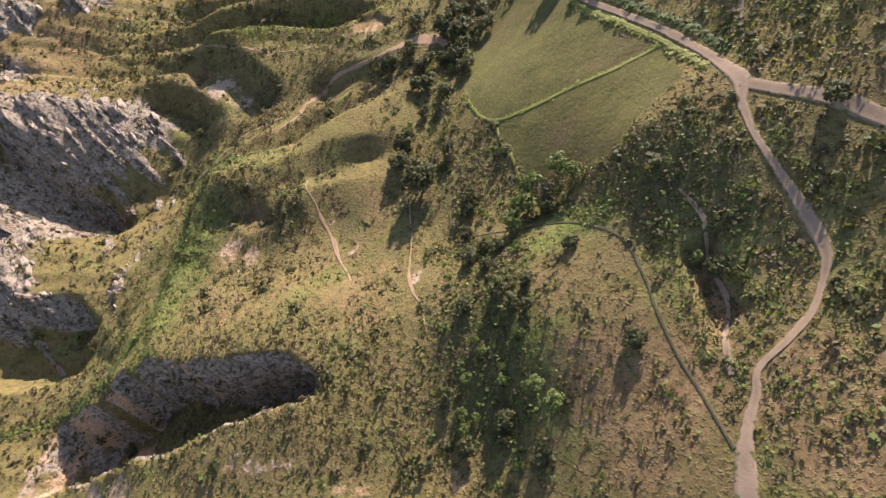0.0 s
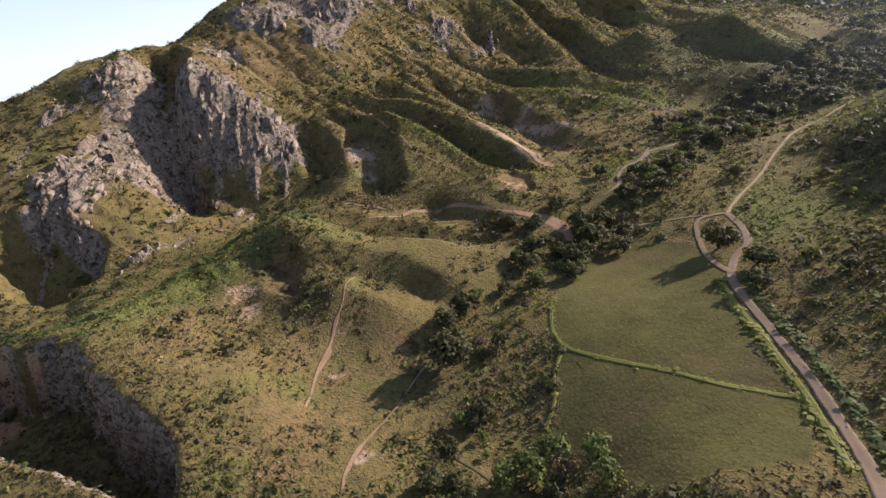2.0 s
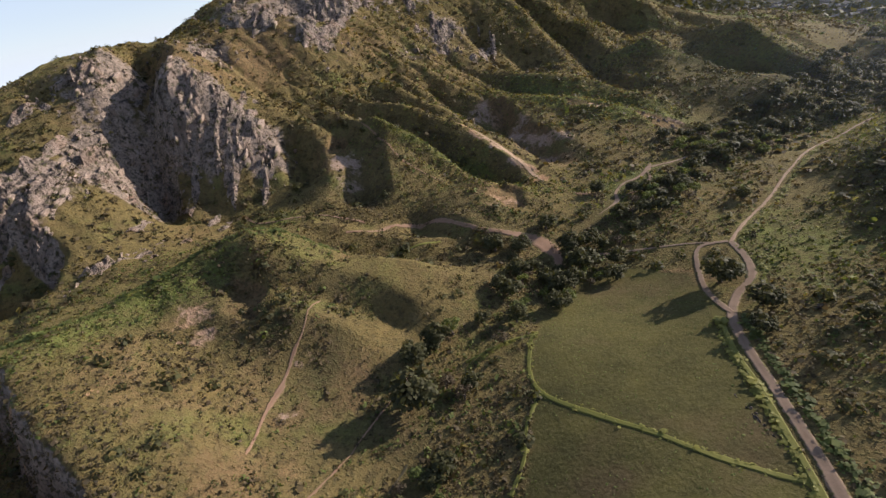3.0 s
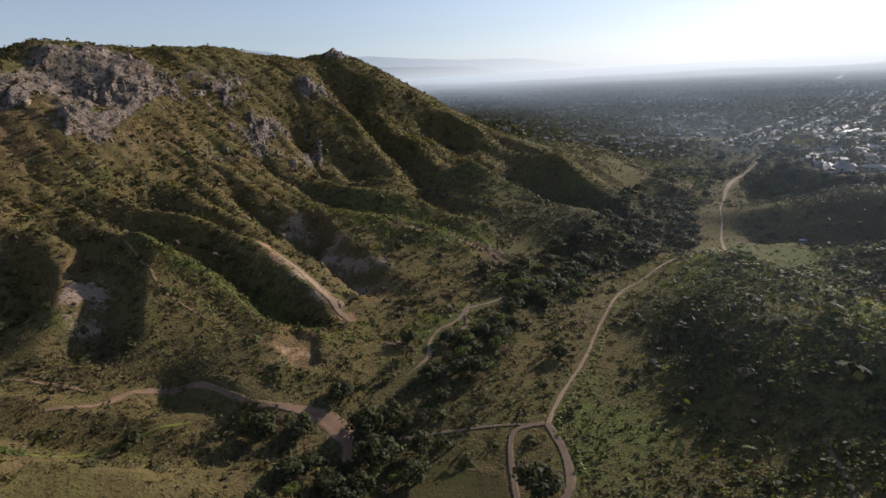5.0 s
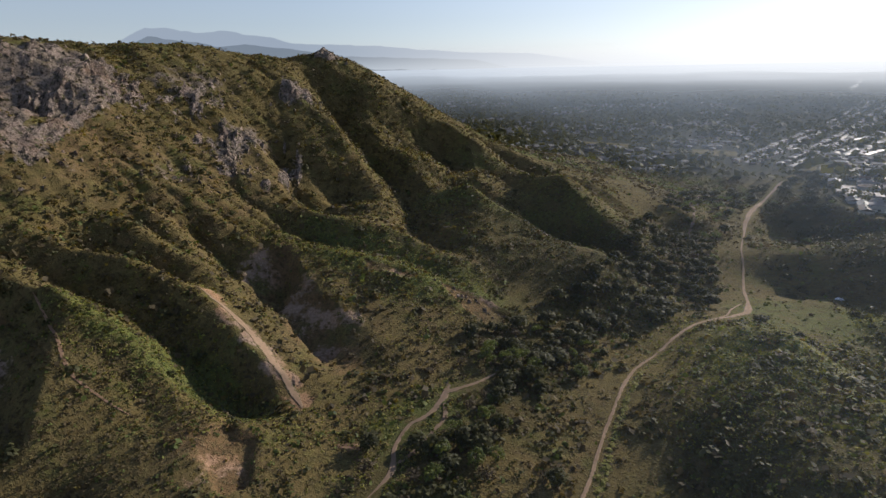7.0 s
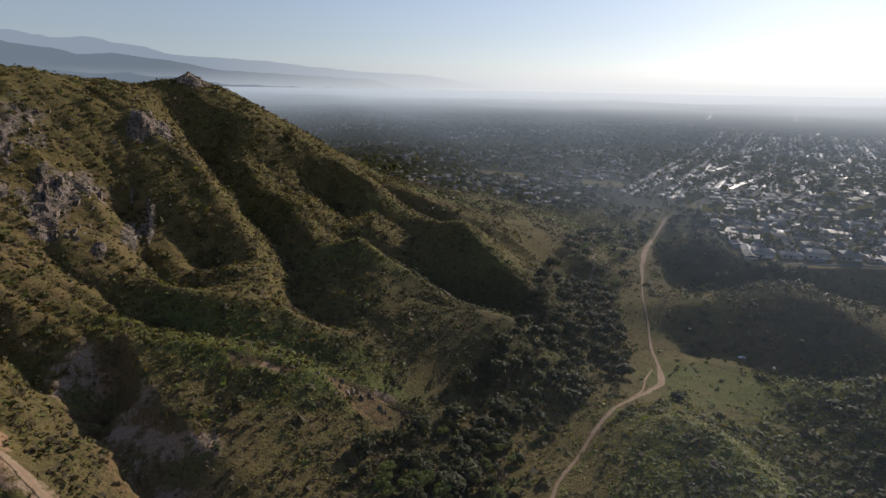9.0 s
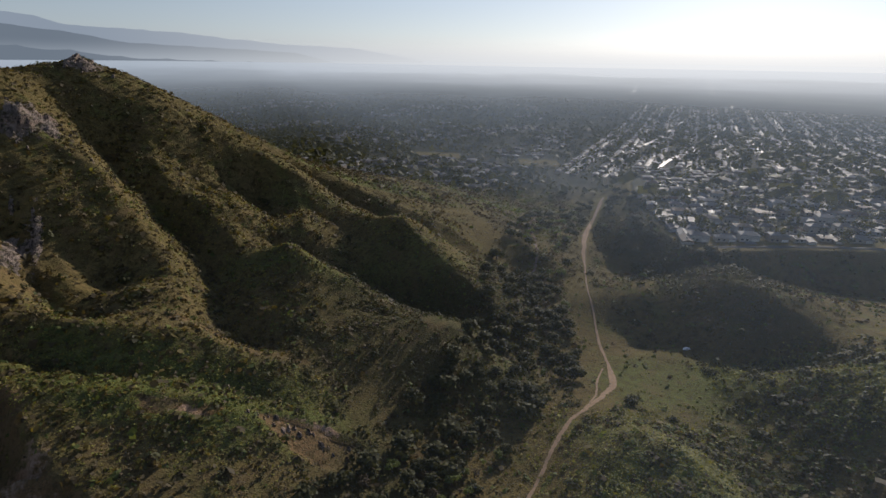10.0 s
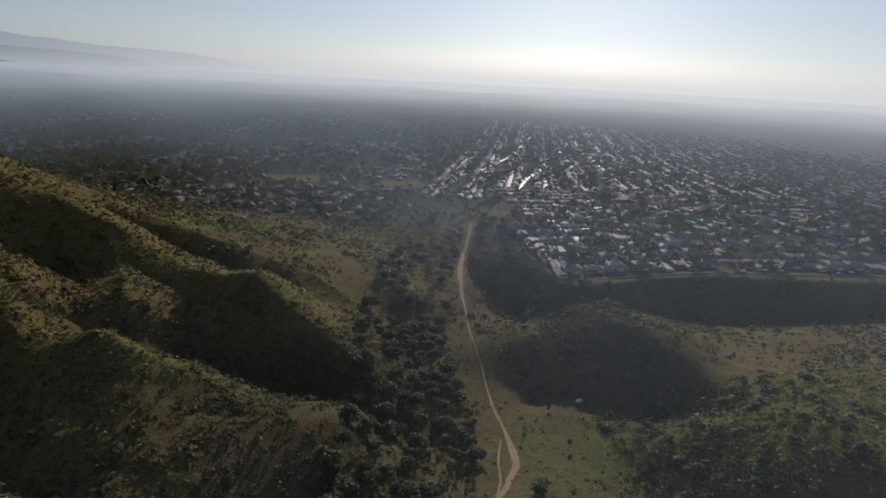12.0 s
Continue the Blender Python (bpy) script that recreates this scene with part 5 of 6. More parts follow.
# ---- rocks ----
def rock_mesh(seed):
    rng = np.random.default_rng(seed)
    bm = bmesh.new()
    bmesh.ops.create_icosphere(bm, subdivisions=2, radius=1.0)
    cuts = [(Vector(rng.normal(0, 1, 3)).normalized(), rng.uniform(0.45, 0.8)) for _ in range(9)]
    for v in bm.verts:
        for nrm, d in cuts:
            over = v.co.dot(nrm) - d
            if over > 0:
                v.co -= nrm * over * 0.9
        v.co += Vector(rng.normal(0, 0.04, 3))
    me = bpy.data.meshes.new("rock")
    bm.to_mesh(me)
    bm.free()
    me.materials.append(ROCK)
    return me


ROCKS = [rock_mesh(s) for s in range(8)]
RR = np.random.default_rng(31)


def place_rock(x, y, s, label, group):
    ob = new("rock", ROCKS[int(RR.integers(8))])
    s *= PLAN
    ob.matrix_basis = pose(x * PLAN, y * PLAN, float(ground(x, y)) * PLAN - 0.5 * s, RR.uniform(-10, 10), 30 + RR.normal(0, 7), RR.uniform(30, 50)) @ Matrix.Diagonal((s * RR.uniform(0.35, 0.6), s * RR.uniform(0.8, 1.7), s * RR.uniform(0.9, 1.4), 1))
    return tagged(ob, label, "rock", group)


def rocks(count, x0, x1, y0, y1, lo, hi, label, group, floor_=0.45):
    n = 0
    while n < count:
        x, y = RR.uniform(x0, x1), RR.uniform(y0, y1)
        if float(rocky(np.array([x]), np.array([y]))[0]) > floor_ + RR.uniform(0, 0.3):
            place_rock(x, y, RR.uniform(lo, hi) ** 1.2, label, group)
            n += 1


rocks(16, -220, -150, 265, 350, 1.4, 3.6, "grey weathered boulder of the summit cliff", "summit boulders")
rocks(34, -175, -114, 183, 232, 1.0, 2.8, "tilted grey slab of the ravine rock face", "ravine rocks")
rocks(80, -185, -126, 116, 192, 0.7, 2.2, "pale tilted slab among grass on the rock shelf", "shelf rocks")
rocks(36, -175, -110, 325, 450, 0.9, 2.4, "grey boulder on the scrubby mountain side", "slope boulders", 0.3)
for i in range(44):
    t = i / 43
    place_rock(-107 - 7 * t + RR.normal(0, 0.9), 133 + 32 * t + RR.normal(0, 0.7), RR.uniform(0.5, 1.25), "upright pale stone in a rock band", "rock band")
for i in range(20):
    place_rock(-140 + RR.uniform(0, 15), 139 + RR.uniform(-1, 4), RR.uniform(0.8, 1.7), "tilted pale slab above a shaded hollow", "hollow slabs")
for _ in range(16):
    place_rock(-169 + RR.normal(0, 4), 478 + RR.normal(0, 3), RR.uniform(1.0, 2.6), "dark boulder on the pinnacle summit", "pinnacle boulders")
for i in range(22):
    t = i / 21
    place_rock(45.8 - 9.5 * t + RR.normal(0, 0.3) + 1.6, 176 - 12 * (1 - t) - 0.0 + RR.normal(0, 0.3), RR.uniform(0.28, 0.5), "pale stone lining the dirt road", "roadside stones")
for i in range(26):
    t = i / 25
    place_rock(-27 + 28 * t + RR.normal(0, 0.8), 322.5 - 3 * t + RR.normal(0, 1.0), RR.uniform(0.6, 1.5), "pale boulder on the eroded end of a low spur", "spur boulders")
x, y = RR.uniform(-225, -100, 9000), RR.uniform(115, 455, 9000)
ok = RR.uniform(0, 1, 9000) < rocky(x, y) * 0.7
x, y = x[ok][:800], y[ok][:800]
small = np.array([v.co for v in ROCKS[2].vertices])
tri = np.array([p.vertices[:] for p in ROCKS[2].polygons])
sz = RR.uniform(0.35, 1.1, len(x))
ang = RR.uniform(0, 6.28, len(x))
sx = small[None] * sz[:, None, None] * np.array([0.5, 1.2, 1.3])
vx = np.stack([sx[..., 0] * np.cos(ang)[:, None] - sx[..., 1] * np.sin(ang)[:, None] + x[:, None], sx[..., 0] * np.sin(ang)[:, None] + sx[..., 1] * np.cos(ang)[:, None] + y[:, None], sx[..., 2] + ground(x, y)[:, None]], -1)
tagged(new("scattered_stones", mesh_of("scattered_stones", vx.reshape(-1, 3), (tri[None] + (np.arange(len(x)) * len(small))[:, None, None]).reshape(-1, 3), ROCK)), "loose grey stones scattered on the rocky slopes", "stones", kind="stuff")


# ---- town ----
ROOFS = tinted("roofing", [(0.13, 0.12, 0.115), (0.1, 0.08, 0.065), (0.22, 0.2, 0.19), (0.13, 0.08, 0.055), (0.24, 0.235, 0.23)], 0.68)
WALLS = tinted("stucco", [(0.42, 0.38, 0.32), (0.5, 0.48, 0.44), (0.32, 0.27, 0.22), (0.36, 0.38, 0.4)], 0.9)
FARROOF = foliage("far_roofing", (0.06, 0.055, 0.05), (0.1, 0.095, 0.09), (0.26, 0.255, 0.25), 0.0)
ASPHALT = plain("asphalt", (0.12, 0.12, 0.12), 0.6, 0.2, 0.3)
GLASS = Mat("window_glass", 0.08).colour((0.03, 0.035, 0.04)).m
DOOR = plain("garage_paint", (0.6, 0.57, 0.52), 0.6, 0.1)
AX, BX = Vector((0.386, 0.923, 0)), Vector((0.923, -0.386, 0))  # the streets' directions


def box(lo, hi):
    (a, b, c), (d, e, f) = lo, hi
    v = [(a, b, c), (d, b, c), (d, e, c), (a, e, c), (a, b, f), (d, b, f), (d, e, f), (a, e, f)]
    return v, [(0, 3, 2, 1), (4, 5, 6, 7), (0, 1, 5, 4), (1, 2, 6, 5), (2, 3, 7, 6), (3, 0, 4, 7)]


def mesh_list(name, pieces, material):
    v, f = [], []
    for pv, pf in pieces:
        f += [tuple(i + len(v) for i in q) for q in pf]
        v += pv
    me = bpy.data.meshes.new(name)
    me.from_pydata(v, [], f)
    me.update()
    me.materials.append(material)
    return me


def roof_piece(l, w, z, rise, hip):
    """A hipped or gabled roof with eaves and thickness."""
    a, b = l / 2 + 0.5, w / 2 + 0.5
    h = a - b * 0.9 if hip else a
    v = [(-a, -b, z), (a, -b, z), (a, b, z), (-a, b, z), (-h, 0, z + rise), (h, 0, z + rise), (-a, -b, z - 0.2), (a, -b, z - 0.2), (a, b, z - 0.2), (-a, b, z - 0.2)]
    return v, [(0, 1, 5, 4), (2, 3, 4, 5), (1, 2, 5), (3, 0, 4), (6, 7, 1, 0), (7, 8, 2, 1), (8, 9, 3, 2), (9, 6, 0, 3), (9, 8, 7, 6)]


def house(l, w, h, rise, hip, wing, label):
    top = bpy.data.objects.new("house", None)
    scene.collection.objects.link(top)
    walls = [box((-l / 2, -w / 2, -1.5), (l / 2, w / 2, h))]
    roofs = [roof_piece(l, w, h, rise, hip)]
    if wing:
        walls.append(box((l * 0.08, -w / 2 - 5, -1.5), (l / 2 - 0.05, -w / 2 + 1, h - 0.05)))
        v, f = roof_piece(8.0, l * 0.42, h - 0.05, rise * 0.8, False)
        roofs.append(([(y + l * 0.29, x - w / 2 - 1.2, z) for x, y, z in v], [tuple(reversed(q)) for q in f]))
    part("wall", mesh_list("wall", walls, WALLS), top)
    part("roof", mesh_list("roof", roofs, ROOFS), top)
    part("chimney", mesh_list("chimney", [box((-l * 0.25, 0.3, h), (-l * 0.25 + 0.9, 1.2, h + rise + 0.7))], WALLS), top)
    wm = mesh_list("window", [box((-0.8, -0.06, -0.6), (0.8, 0.06, 0.6))], GLASS)
    for sx, sy in ((-0.35, 0.5), (0.0, 0.5), (0.35, 0.5), (-0.38, -0.5), (-0.12, -0.5)):
        o = part("window", wm, top)
        o.location = (sx * l, sy * w, 1.5)
    dm = mesh_list("garage_door", [box((-2.3, -0.05, 0), (2.3, 0.05, 2.2))], DOOR)
    o = part("garage_door", dm, top)
    o.location = (l * 0.28, -w / 2 - (5.02 if wing else 0.02), 0)
    return tagged(top, label, "house")


HOUSES = [
    house(16, 9, 2.9, 2.0, True, False, "single-storey stucco house with a low hipped roof"),
    house(18, 8.5, 2.8, 1.7, False, True, "ranch house with a gabled roof and garage wing"),
    house(14, 10, 5.4, 2.0, True, False, "two-storey stucco house with a hipped roof"),
    house(15, 9, 2.8, 0.5, False, True, "low house with a pale nearly flat roof"),
]
HR = np.random.default_rng(41)
FIRST = set()
LOTS, FAR = [], []
for row in range(14):  # rows along the mesa rim
    q = 14 + row * 25 + (row // 2) * 5
    for i in range(62):
        LOTS.append((-12 + i * 19 + HR.normal(0, 1.2), q + HR.normal(0, 1), 0 if row % 2 == 0 else 180))
for i in range(9):  # houses along the west edge of the mesa
    LOTS.append((-24.0 + (i % 2) * 3 - i * 2.0, 8 + i * 17, 90))
for col in range(62):  # rows along the long streets further out
    p = -230 + col * 27 + (col // 2) * 8
    for j in range(84):
        FAR.append((p + HR.normal(0, 1), 405 + j * 18 + HR.normal(0, 1.5), 90 if col % 2 else -90))


def town_at(p, q):
    """Plan place of a lot on the mesa, p metres along the rim and q metres back from it."""
    return 148 + (0.17 * q + 0.985 * p) / PLAN, 452 + (0.985 * q - 0.17 * p) / PLAN


def plain_at(p, q):
    """Plan place of a lot along the long streets of the plain."""
    v = (AX * q + BX * p) / PLAN
    return 152 + v.x, 455 + v.y


count = 0
far_w = []
for i, (p, q, turn) in enumerate(LOTS + FAR):
    on_mesa = i < len(LOTS)
    x, y = town_at(p, q) if on_mesa else plain_at(p, q)
    turn += -9.8 if on_mesa else -22.7
    if HR.uniform() < 0.18 or (q < 400 and not inside(np.array(x), np.array(y), MESA)) or near(ROAD, x, y) < 25 or (x < 131 and y < 640):
        continue
    z = float(ground(x, y))
    if count < 260 and q < 260 and p < 420:
        k = int(HR.integers(4))
        m = pose(x * PLAN, y * PLAN, z * PLAN + 0.1, 0, 0, turn + HR.normal(0, 2))
        ob = HOUSES[k] if k not in FIRST else copy_thing(HOUSES[k], m)
        FIRST.add(k)
        ob.matrix_basis = m @ Matrix.Diagonal((HR.uniform(0.85, 1.1), HR.uniform(0.9, 1.1), 1, 1))
        tagged(ob, group="houses of the mesa town")
        count += 1
    else:
        far_w.append((x, y, z, radians(turn), HR.uniform(12, 17), HR.uniform(8, 11), HR.uniform(2.8, 4.5)))
for _ in range(2600):  # looser suburb on the plain
    x, y = HR.uniform(-480, 190), HR.uniform(625, 1500)
    if x - 30 > (y - 600) * 0.42 or fbm(np.array([x]), np.array([y]), 120, 2, 401)[0] < -0.1 or (-40 < x < 20 and 780 < y < 840) or (y < 640 and x < 60 and x > -20):
        continue
    far_w.append((x, y, float(ground(x, y)), HR.uniform(0, 3.14), HR.uniform(11, 18), HR.uniform(8, 12), HR.uniform(3, 5)))
WV, WF, RV, RF = [], [], [], []
for x, y, z, a, l, w, h in far_w:
    for pieces, V, F in (((box((-l / 2, -w / 2, -2), (l / 2, w / 2, h))), WV, WF), (roof_piece(l, w, h, 1.6, True), RV, RF)):
        v, f = pieces
        F += [tuple(i + len(V) for i in q) for q in f]
        V += [(x * PLAN + vx * math.cos(a) - vy * math.sin(a), y * PLAN + vx * math.sin(a) + vy * math.cos(a), z * PLAN + vz) for vx, vy, vz in v]
me = bpy.data.meshes.new("far_houses")
me.from_pydata(WV + RV, [], WF + [tuple(i + len(WV) for i in q) for q in RF])
me.materials.append(WALLS)
me.materials.append(FARROOF)
for i, pl in enumerate(me.polygons):
    pl.material_index = 1 if i >= len(WF) else 0
me.update()
tagged(new("far_houses", me), "small pale-roofed houses of the distant suburb", "houses", kind="stuff")


def street(name, pts, width, label):
    return ribbon(name, pts, width, ASPHALT, label, lift=0.3, wobble=0.02, across=4, category="street", step=5.0)


for i in range(7):
    street("street", [town_at(p, 30 + i * 55 - 1) for p in (-8, 150, 400, 700, 1000)], 8 / PLAN, "grey asphalt street between houses on the mesa")
for col in range(31):
    street("street", [plain_at(-230 + col * 62 + 13.5, q) for q in (400, 900, 1400, 1900)], 9 / PLAN, "long straight street across the suburb")
PALEROAD = plain("pale_concrete", (0.36, 0.34, 0.31), 0.55, 0.15, 0.3)
for pts, wide, what in (
    ([(182, 654), (201, 689), (235, 751), (289, 833), (339, 921), (420, 1059), (518, 1223), (615, 1406), (708, 1620)], 7, "wide pale avenue crossing the suburb"),
    ([(742, 1800), (850, 2060), (958, 2321), (1010, 2450)], 12, "straight pale highway running to the horizon"),
    ([(154, 812), (185, 838), (221, 874), (266, 940), (318, 1022), (385, 1142), (459, 1282), (540, 1440)], 6, "pale curving road on an embankment past the suburb"),
    ([(483, 1730), (560, 1940), (634, 2163)], 10, "pale road on the far plain"),
):
    ribbon("street", pts, wide, PALEROAD, what, lift=0.4, wobble=0.02, across=4, category="street", step=5.0)
street("street", [town_at(24, 2), town_at(20, 100), town_at(10, 240), town_at(6, 400)], 9 / PLAN, "curving street along the mesa edge")
ribbon("street", [town_at(-6, -3), town_at(150, -3), town_at(330, -3), town_at(520, -3)], 6 / PLAN, plain("worn_asphalt", (0.09, 0.085, 0.08), 0.97, 0.2, 0.3), "worn asphalt street behind the mesa rim", lift=0.3, wobble=0.02, across=4, category="street", step=5.0)
street("street", [(-87, 802), (-80, 840), (-70, 876), (-59, 918), (-30, 990)], 6, "wide road in the wooded suburb")
street("street", [(-226, 868), (-217, 907), (-207, 951), (-190, 1000)], 6, "pale road in the western suburb")


# town trees
TT = np.random.default_rng(51)
n = 32000
x, y = TT.uniform(-600, 950, n), TT.uniform(440, 1600, n)
q = ((x - 152) * 0.386 + (y - 455) * 0.923) * PLAN
intown = (inside(x, y, MESA) & (q > 16)) | (((y - 620) > (x - 60) * 0.0) & (x < 200) & (y > 604 + np.abs(x - 20) * 0.1)) | (q > 400)
wood_ = fbm(x, y, 90, 3, 501)
ok = intown & (TT.uniform(0, 1, n) < 0.75 + 0.9 * wood_) & ~((x > -35) & (x < 20) & (y > 785) & (y < 835)) & ~((x > 83) & (x < 130) & (y > 764) & (y < 800))
x, y = x[ok], y[ok]
r = np.where(q[ok] < 200, 2.7, 2.3) * TT.lognormal(0, 0.35, len(x))
front = q[ok] < 130
v = clump_quads(x[front], y[front], ground(x, y)[front] + 0.6 * r[front], r[front] * 0.8, r[front] * TT.uniform(0.9, 1.5, int(front.sum())), 22, TT, 0.42)
quads_object("garden_trees", v, OAK, "dark leafy garden trees between the mesa houses", "trees")
x, y, r = x[~front], y[~front], r[~front]
v = clump_quads(x, y, ground(x, y) + 0.6 * r, r, r * TT.uniform(0.9, 1.7, len(x)), 4, TT, 1.1)
n = 9000
x, y = TT.uniform(-1500, 1900, n), TT.uniform(1150, 2300, n)
ok = ((y > 1550) | (x < -500) | (x > 900)) & (TT.uniform(0, 1, n) < 0.6 + fbm(x, y, 160, 3, 502))
x, y = x[ok], y[ok]
r = 3.2 * TT.lognormal(0, 0.3, len(x))
v = np.concatenate([v, clump_quads(x, y, ground(x, y) - 0.2 * r, r * 1.6, r, 6, TT, 0.95)])
quads_object("suburb_trees", v, OAK, "dark street and garden trees of the suburb", "trees")


# ---- vehicles ----
def car(paint, label):
    top = bpy.data.objects.new("car", None)
    scene.collection.objects.link(top)
    bm = bmesh.new()
    prof = [(-2.2, 0.35), (2.2, 0.35), (2.25, 0.75), (1.3, 0.9), (0.7, 1.4), (-1.1, 1.42), (-1.9, 0.95), (-2.25, 0.85)]
    a = [bm.verts.new((px, -0.85, pz)) for px, pz in prof]
    b = [bm.verts.new((px, 0.85, pz)) for px, pz in prof]
    bm.faces.new(a)
    bm.faces.new(b[::-1])
    for i in range(len(prof)):
        j = (i + 1) % len(prof)
        bm.faces.new((a[j], a[i], b[i], b[j]))
    bmesh.ops.bevel(bm, geom=list(bm.edges), offset=0.07, segments=1, affect="EDGES")
    me = bpy.data.meshes.new("body")
    bm.to_mesh(me)
    bm.free()
    me.materials.append(paint)
    part("body", me, top)
    part("window", mesh_list("window", [box((-1.0, -0.86, 0.98), (0.65, 0.86, 1.32))], GLASS), top)
    bm = bmesh.new()
    bmesh.ops.create_cone(bm, cap_ends=True, segments=14, radius1=0.34, radius2=0.34, depth=0.22, matrix=Matrix.Rotation(radians(90), 4, "X"))
    wh = bpy.data.meshes.new("wheel")
    bm.to_mesh(wh)
    bm.free()
    wh.materials.append(GLASS)
    for wx_ in (-1.4, 1.4):
        for wy_ in (-0.78, 0.78):
            part("wheel", wh, top).location = (wx_, wy_, 0.34)
    return tagged(top, label, "car")


WHITE = Mat("white_paint", 0.3).colour((0.8, 0.8, 0.8)).m
c = car(WHITE, "white car parked on grass below the shaded hill")
c.matrix_basis = pose(108 * PLAN, 383 * PLAN, float(ground(108, 383)) * PLAN + 0.05, 0, 0, 15)
for i, p in enumerate((128, 150, 212, 226, 280, 318)):
    x, y = town_at(p, 3.5 if i % 2 else 0.5)
    k = copy_thing(c, pose(x * PLAN, y * PLAN, float(ground(x, y)) * PLAN + 0.3, 0, 0, -9.8))
    tagged(k, "white car parked along the mesa-edge street", "car", "cars on the street")


# ---- distance ----
SUNWARD = (math.sin(radians(SUN_AZ)), math.cos(radians(SUN_AZ)), 0.0)


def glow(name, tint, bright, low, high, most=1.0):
    """Distance haze painted as emission, brighter towards the sun, thinning upwards between two heights."""
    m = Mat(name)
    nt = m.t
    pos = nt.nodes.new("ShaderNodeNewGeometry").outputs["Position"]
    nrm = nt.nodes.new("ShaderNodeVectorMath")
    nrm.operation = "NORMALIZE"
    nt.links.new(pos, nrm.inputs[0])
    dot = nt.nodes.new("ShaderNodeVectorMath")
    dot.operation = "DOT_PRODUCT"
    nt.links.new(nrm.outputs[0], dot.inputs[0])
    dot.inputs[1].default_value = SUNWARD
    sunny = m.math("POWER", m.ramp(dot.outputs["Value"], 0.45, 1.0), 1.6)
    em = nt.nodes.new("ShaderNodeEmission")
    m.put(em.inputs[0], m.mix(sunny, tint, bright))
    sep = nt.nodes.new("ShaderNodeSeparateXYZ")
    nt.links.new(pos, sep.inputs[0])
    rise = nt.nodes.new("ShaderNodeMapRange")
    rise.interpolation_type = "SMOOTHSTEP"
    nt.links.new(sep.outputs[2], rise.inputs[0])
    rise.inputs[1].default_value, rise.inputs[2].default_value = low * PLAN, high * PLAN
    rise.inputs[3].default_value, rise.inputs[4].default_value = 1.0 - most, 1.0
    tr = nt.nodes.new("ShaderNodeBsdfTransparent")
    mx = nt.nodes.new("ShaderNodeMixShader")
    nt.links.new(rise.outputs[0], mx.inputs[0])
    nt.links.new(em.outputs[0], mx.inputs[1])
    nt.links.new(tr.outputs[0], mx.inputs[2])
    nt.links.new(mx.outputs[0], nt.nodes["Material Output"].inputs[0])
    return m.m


def far_range(r, profile, seed, rough, material, label):
    """Far hills: the profile gives their height over the horizon in degrees along the compass."""
    az = np.linspace(profile[0][0], profile[-1][0], 260)
    el = np.interp(az, [p[0] for p in profile], [p[1] for p in profile])
    el = el * (1 + rough * fbm(az, az * 0 + seed, 9, 5, seed))
    h = 224 + r * np.tan(np.radians(el))
    a = np.radians(az)
    rows = [np.column_stack([np.sin(a) * (r + k), np.cos(a) * (r + k) + 240, 90 + (h - 90) * f]) for k, f in ((-90, 0.0), (-60, 0.7), (0, 1.0), (40, 0.5))]
    v = np.stack(rows, 1)
    idx = np.arange(v.shape[0] * 4).reshape(-1, 4)
    f = np.stack([idx[:-1, :-1], idx[:-1, 1:], idx[1:, 1:], idx[1:, :-1]], -1).reshape(-1, 4)
    return tagged(new("backdrop", mesh_of("backdrop", v.reshape(-1, 3), f, material, True)), label, "backdrop", kind="structure")


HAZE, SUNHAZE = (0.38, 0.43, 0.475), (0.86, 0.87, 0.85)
# far hills glow by themselves, with the haze put into their tint
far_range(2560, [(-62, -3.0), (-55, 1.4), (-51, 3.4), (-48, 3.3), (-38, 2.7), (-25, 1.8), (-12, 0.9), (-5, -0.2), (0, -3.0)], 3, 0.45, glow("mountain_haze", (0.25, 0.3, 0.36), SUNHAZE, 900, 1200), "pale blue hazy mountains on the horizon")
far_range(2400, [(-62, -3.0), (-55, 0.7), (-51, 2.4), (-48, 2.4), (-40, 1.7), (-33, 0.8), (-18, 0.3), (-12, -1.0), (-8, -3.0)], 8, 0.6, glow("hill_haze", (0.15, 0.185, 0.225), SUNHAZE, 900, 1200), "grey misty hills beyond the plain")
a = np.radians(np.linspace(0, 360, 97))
# glowing rings paint the horizon haze; the tallest also greys the low sky
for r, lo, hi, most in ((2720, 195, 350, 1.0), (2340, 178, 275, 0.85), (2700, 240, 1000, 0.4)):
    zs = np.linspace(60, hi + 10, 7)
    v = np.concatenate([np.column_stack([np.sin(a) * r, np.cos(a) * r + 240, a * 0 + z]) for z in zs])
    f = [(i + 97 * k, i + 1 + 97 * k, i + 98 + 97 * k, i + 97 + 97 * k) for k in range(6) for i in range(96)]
    tagged(new("backdrop", mesh_of("haze_bank", v, f, glow("horizon_haze", HAZE, SUNHAZE, lo, hi, most))), "glowing see-through ring that paints haze along the horizon", "backdrop", kind="structure")

# see-through sheet that stands in for haze over the town and far plain
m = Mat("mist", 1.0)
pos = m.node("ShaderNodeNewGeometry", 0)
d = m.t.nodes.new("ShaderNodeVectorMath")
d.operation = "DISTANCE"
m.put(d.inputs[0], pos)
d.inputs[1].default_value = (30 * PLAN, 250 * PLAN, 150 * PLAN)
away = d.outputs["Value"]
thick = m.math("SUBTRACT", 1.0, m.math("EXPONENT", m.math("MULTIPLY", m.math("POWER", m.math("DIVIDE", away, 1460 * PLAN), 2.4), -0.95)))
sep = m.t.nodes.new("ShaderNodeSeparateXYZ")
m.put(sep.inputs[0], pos)
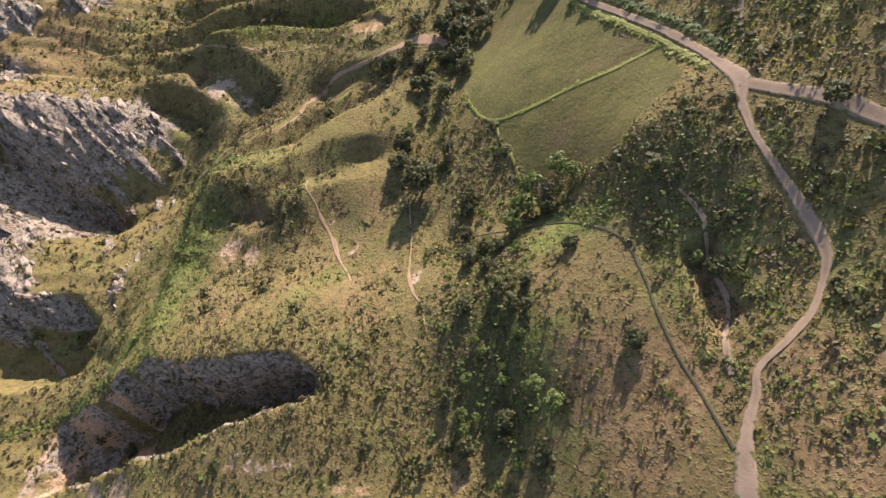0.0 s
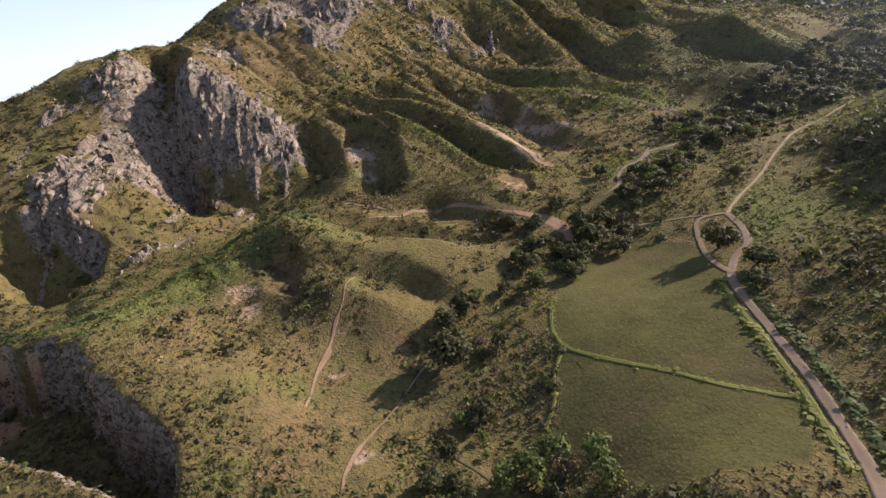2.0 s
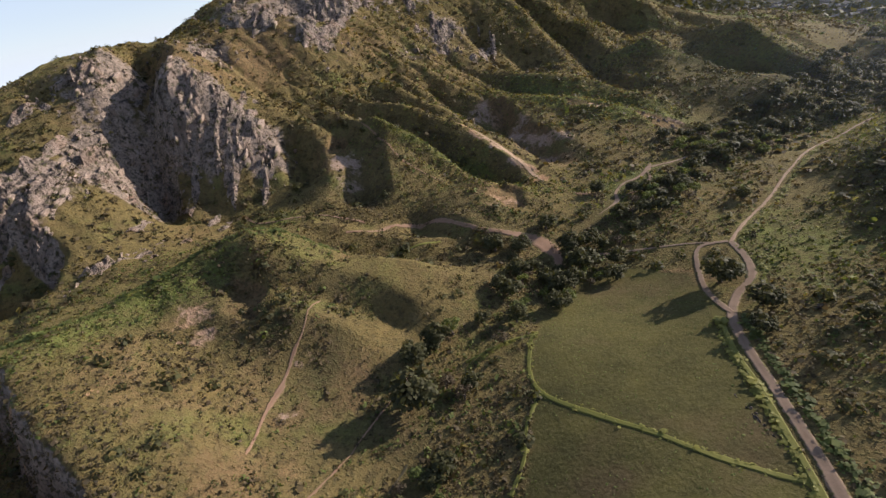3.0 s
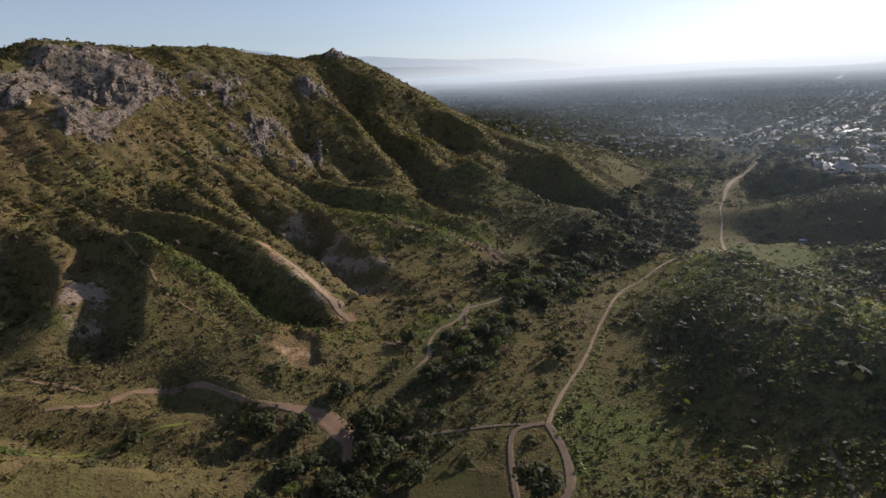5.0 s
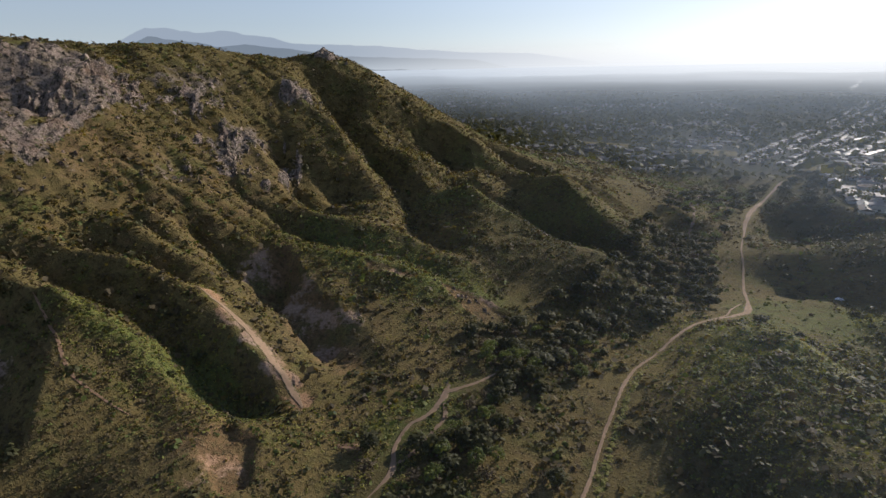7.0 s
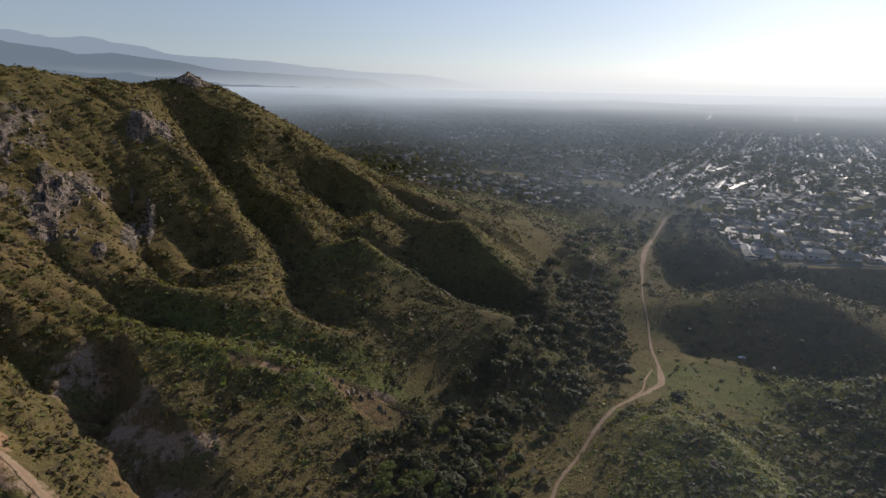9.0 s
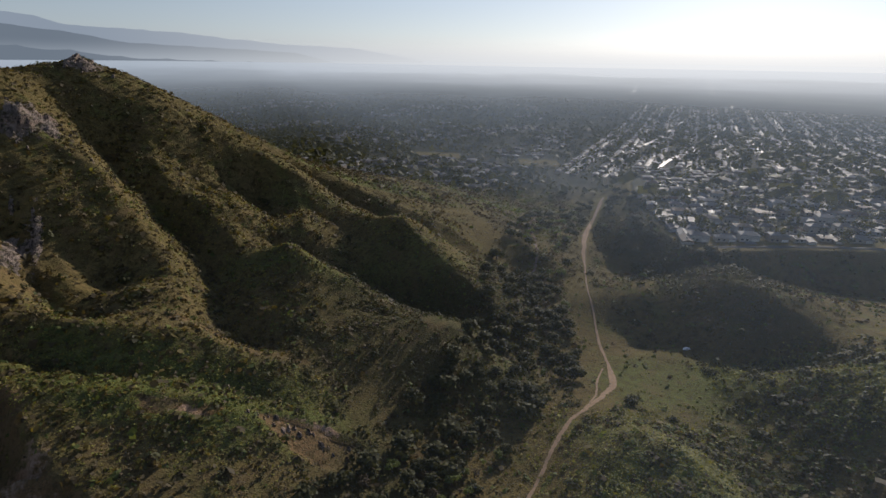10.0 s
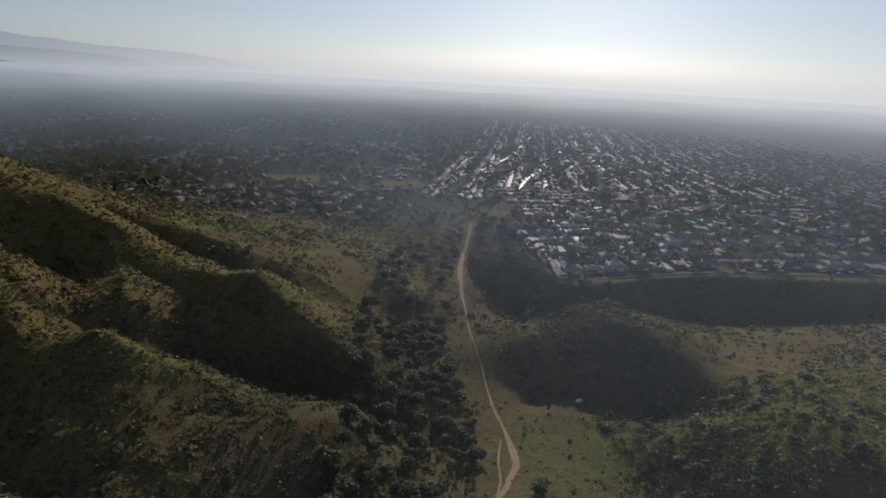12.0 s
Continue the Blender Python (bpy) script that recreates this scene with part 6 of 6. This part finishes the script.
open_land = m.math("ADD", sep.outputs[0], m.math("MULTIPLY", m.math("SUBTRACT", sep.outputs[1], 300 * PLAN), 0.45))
# near valley: faint opacity that lifts dark ground like air haze and glare
veil = m.math("MULTIPLY", m.ramp(open_land, 45 * PLAN, 160 * PLAN), m.ramp(away, 60 * PLAN, 260 * PLAN))
low_veil = m.math("MULTIPLY", m.ramp(sep.outputs[1], 165 * PLAN, 285 * PLAN), m.ramp(sep.outputs[0], -75 * PLAN, 35 * PLAN))
side_veil = m.math("MULTIPLY", m.math("MULTIPLY", m.ramp(sep.outputs[0], 25 * PLAN, 65 * PLAN), m.ramp(sep.outputs[0], 150 * PLAN, 100 * PLAN)), m.ramp(sep.outputs[1], 190 * PLAN, 270 * PLAN))
thick = m.math("MULTIPLY", thick, m.ramp(away, 300 * PLAN, 520 * PLAN))
thick = m.math("ADD", m.math("ADD", thick, m.math("MULTIPLY", side_veil, 0.018)), m.math("ADD", m.math("MULTIPLY", veil, 0.1), m.math("MULTIPLY", low_veil, 0.009)))
thick = m.math("MULTIPLY", thick, m.math("ADD", 0.85, m.math("MULTIPLY", m.noise(0.003, 3.0), 0.3)))
di, tp, ad = (m.t.nodes.new("ShaderNode" + k) for k in ("BsdfDiffuse", "BsdfTransparent", "MixShader"))
di.inputs[0].default_value = (0.74, 0.88, 1.0, 1)
nrm = m.t.nodes.new("ShaderNodeVectorMath")
nrm.operation = "NORMALIZE"
m.put(nrm.inputs[0], pos)
dot = m.t.nodes.new("ShaderNodeVectorMath")
dot.operation = "DOT_PRODUCT"
m.put(dot.inputs[0], nrm.outputs[0])
dot.inputs[1].default_value = SUNWARD
# self-lit haze colour for the far part, brighter towards the sun
tl = m.t.nodes.new("ShaderNodeEmission")
m.put(tl.inputs[0], m.mix(m.math("POWER", m.ramp(dot.outputs["Value"], 0.45, 1.0), 1.6), HAZE, SUNHAZE))
m.put(tl.inputs[1], m.math("ADD", 0.8, m.math("MULTIPLY", m.ramp(away, 1000 * PLAN, 2500 * PLAN), 0.35)))
m.put(ad.inputs[0], m.math("MAXIMUM", 0.0, m.math("SUBTRACT", 1.0, m.math("DIVIDE", 600 * PLAN, away))))
m.t.links.new(di.outputs[0], ad.inputs[1])
m.t.links.new(tl.outputs[0], ad.inputs[2])
mx = m.t.nodes.new("ShaderNodeMixShader")
m.put(mx.inputs[0], thick)
m.t.links.new(tp.outputs[0], mx.inputs[1])
m.t.links.new(ad.outputs[0], mx.inputs[2])
m.t.links.new(mx.outputs[0], m.t.nodes["Material Output"].inputs[0])
v, f, n = [], [], 60
RINGS = (10, 70, 140, 220, 320, 450, 600, 850, 1150, 1650, 2150, 2790)
for k, r in enumerate(RINGS):
    v += [(30 + r * math.sin(t), 100 + r * math.cos(t), max(157.0, 142 + 75 * max(0.0, r - 1250) / 1700) + 2 * math.sin(t * 5 + k)) for t in np.linspace(-1.2, 1.5, n)]
f = [(i + n * k, i + 1 + n * k, i + n + 1 + n * k, i + n + n * k) for k in range(len(RINGS) - 1) for i in range(n - 1)]
tagged(new("haze_sheet", mesh_of("haze_sheet", v, f, m.m, True)), "see-through, partly glowing sheet imitating haze over the valley and far plain", "mist", kind="structure")
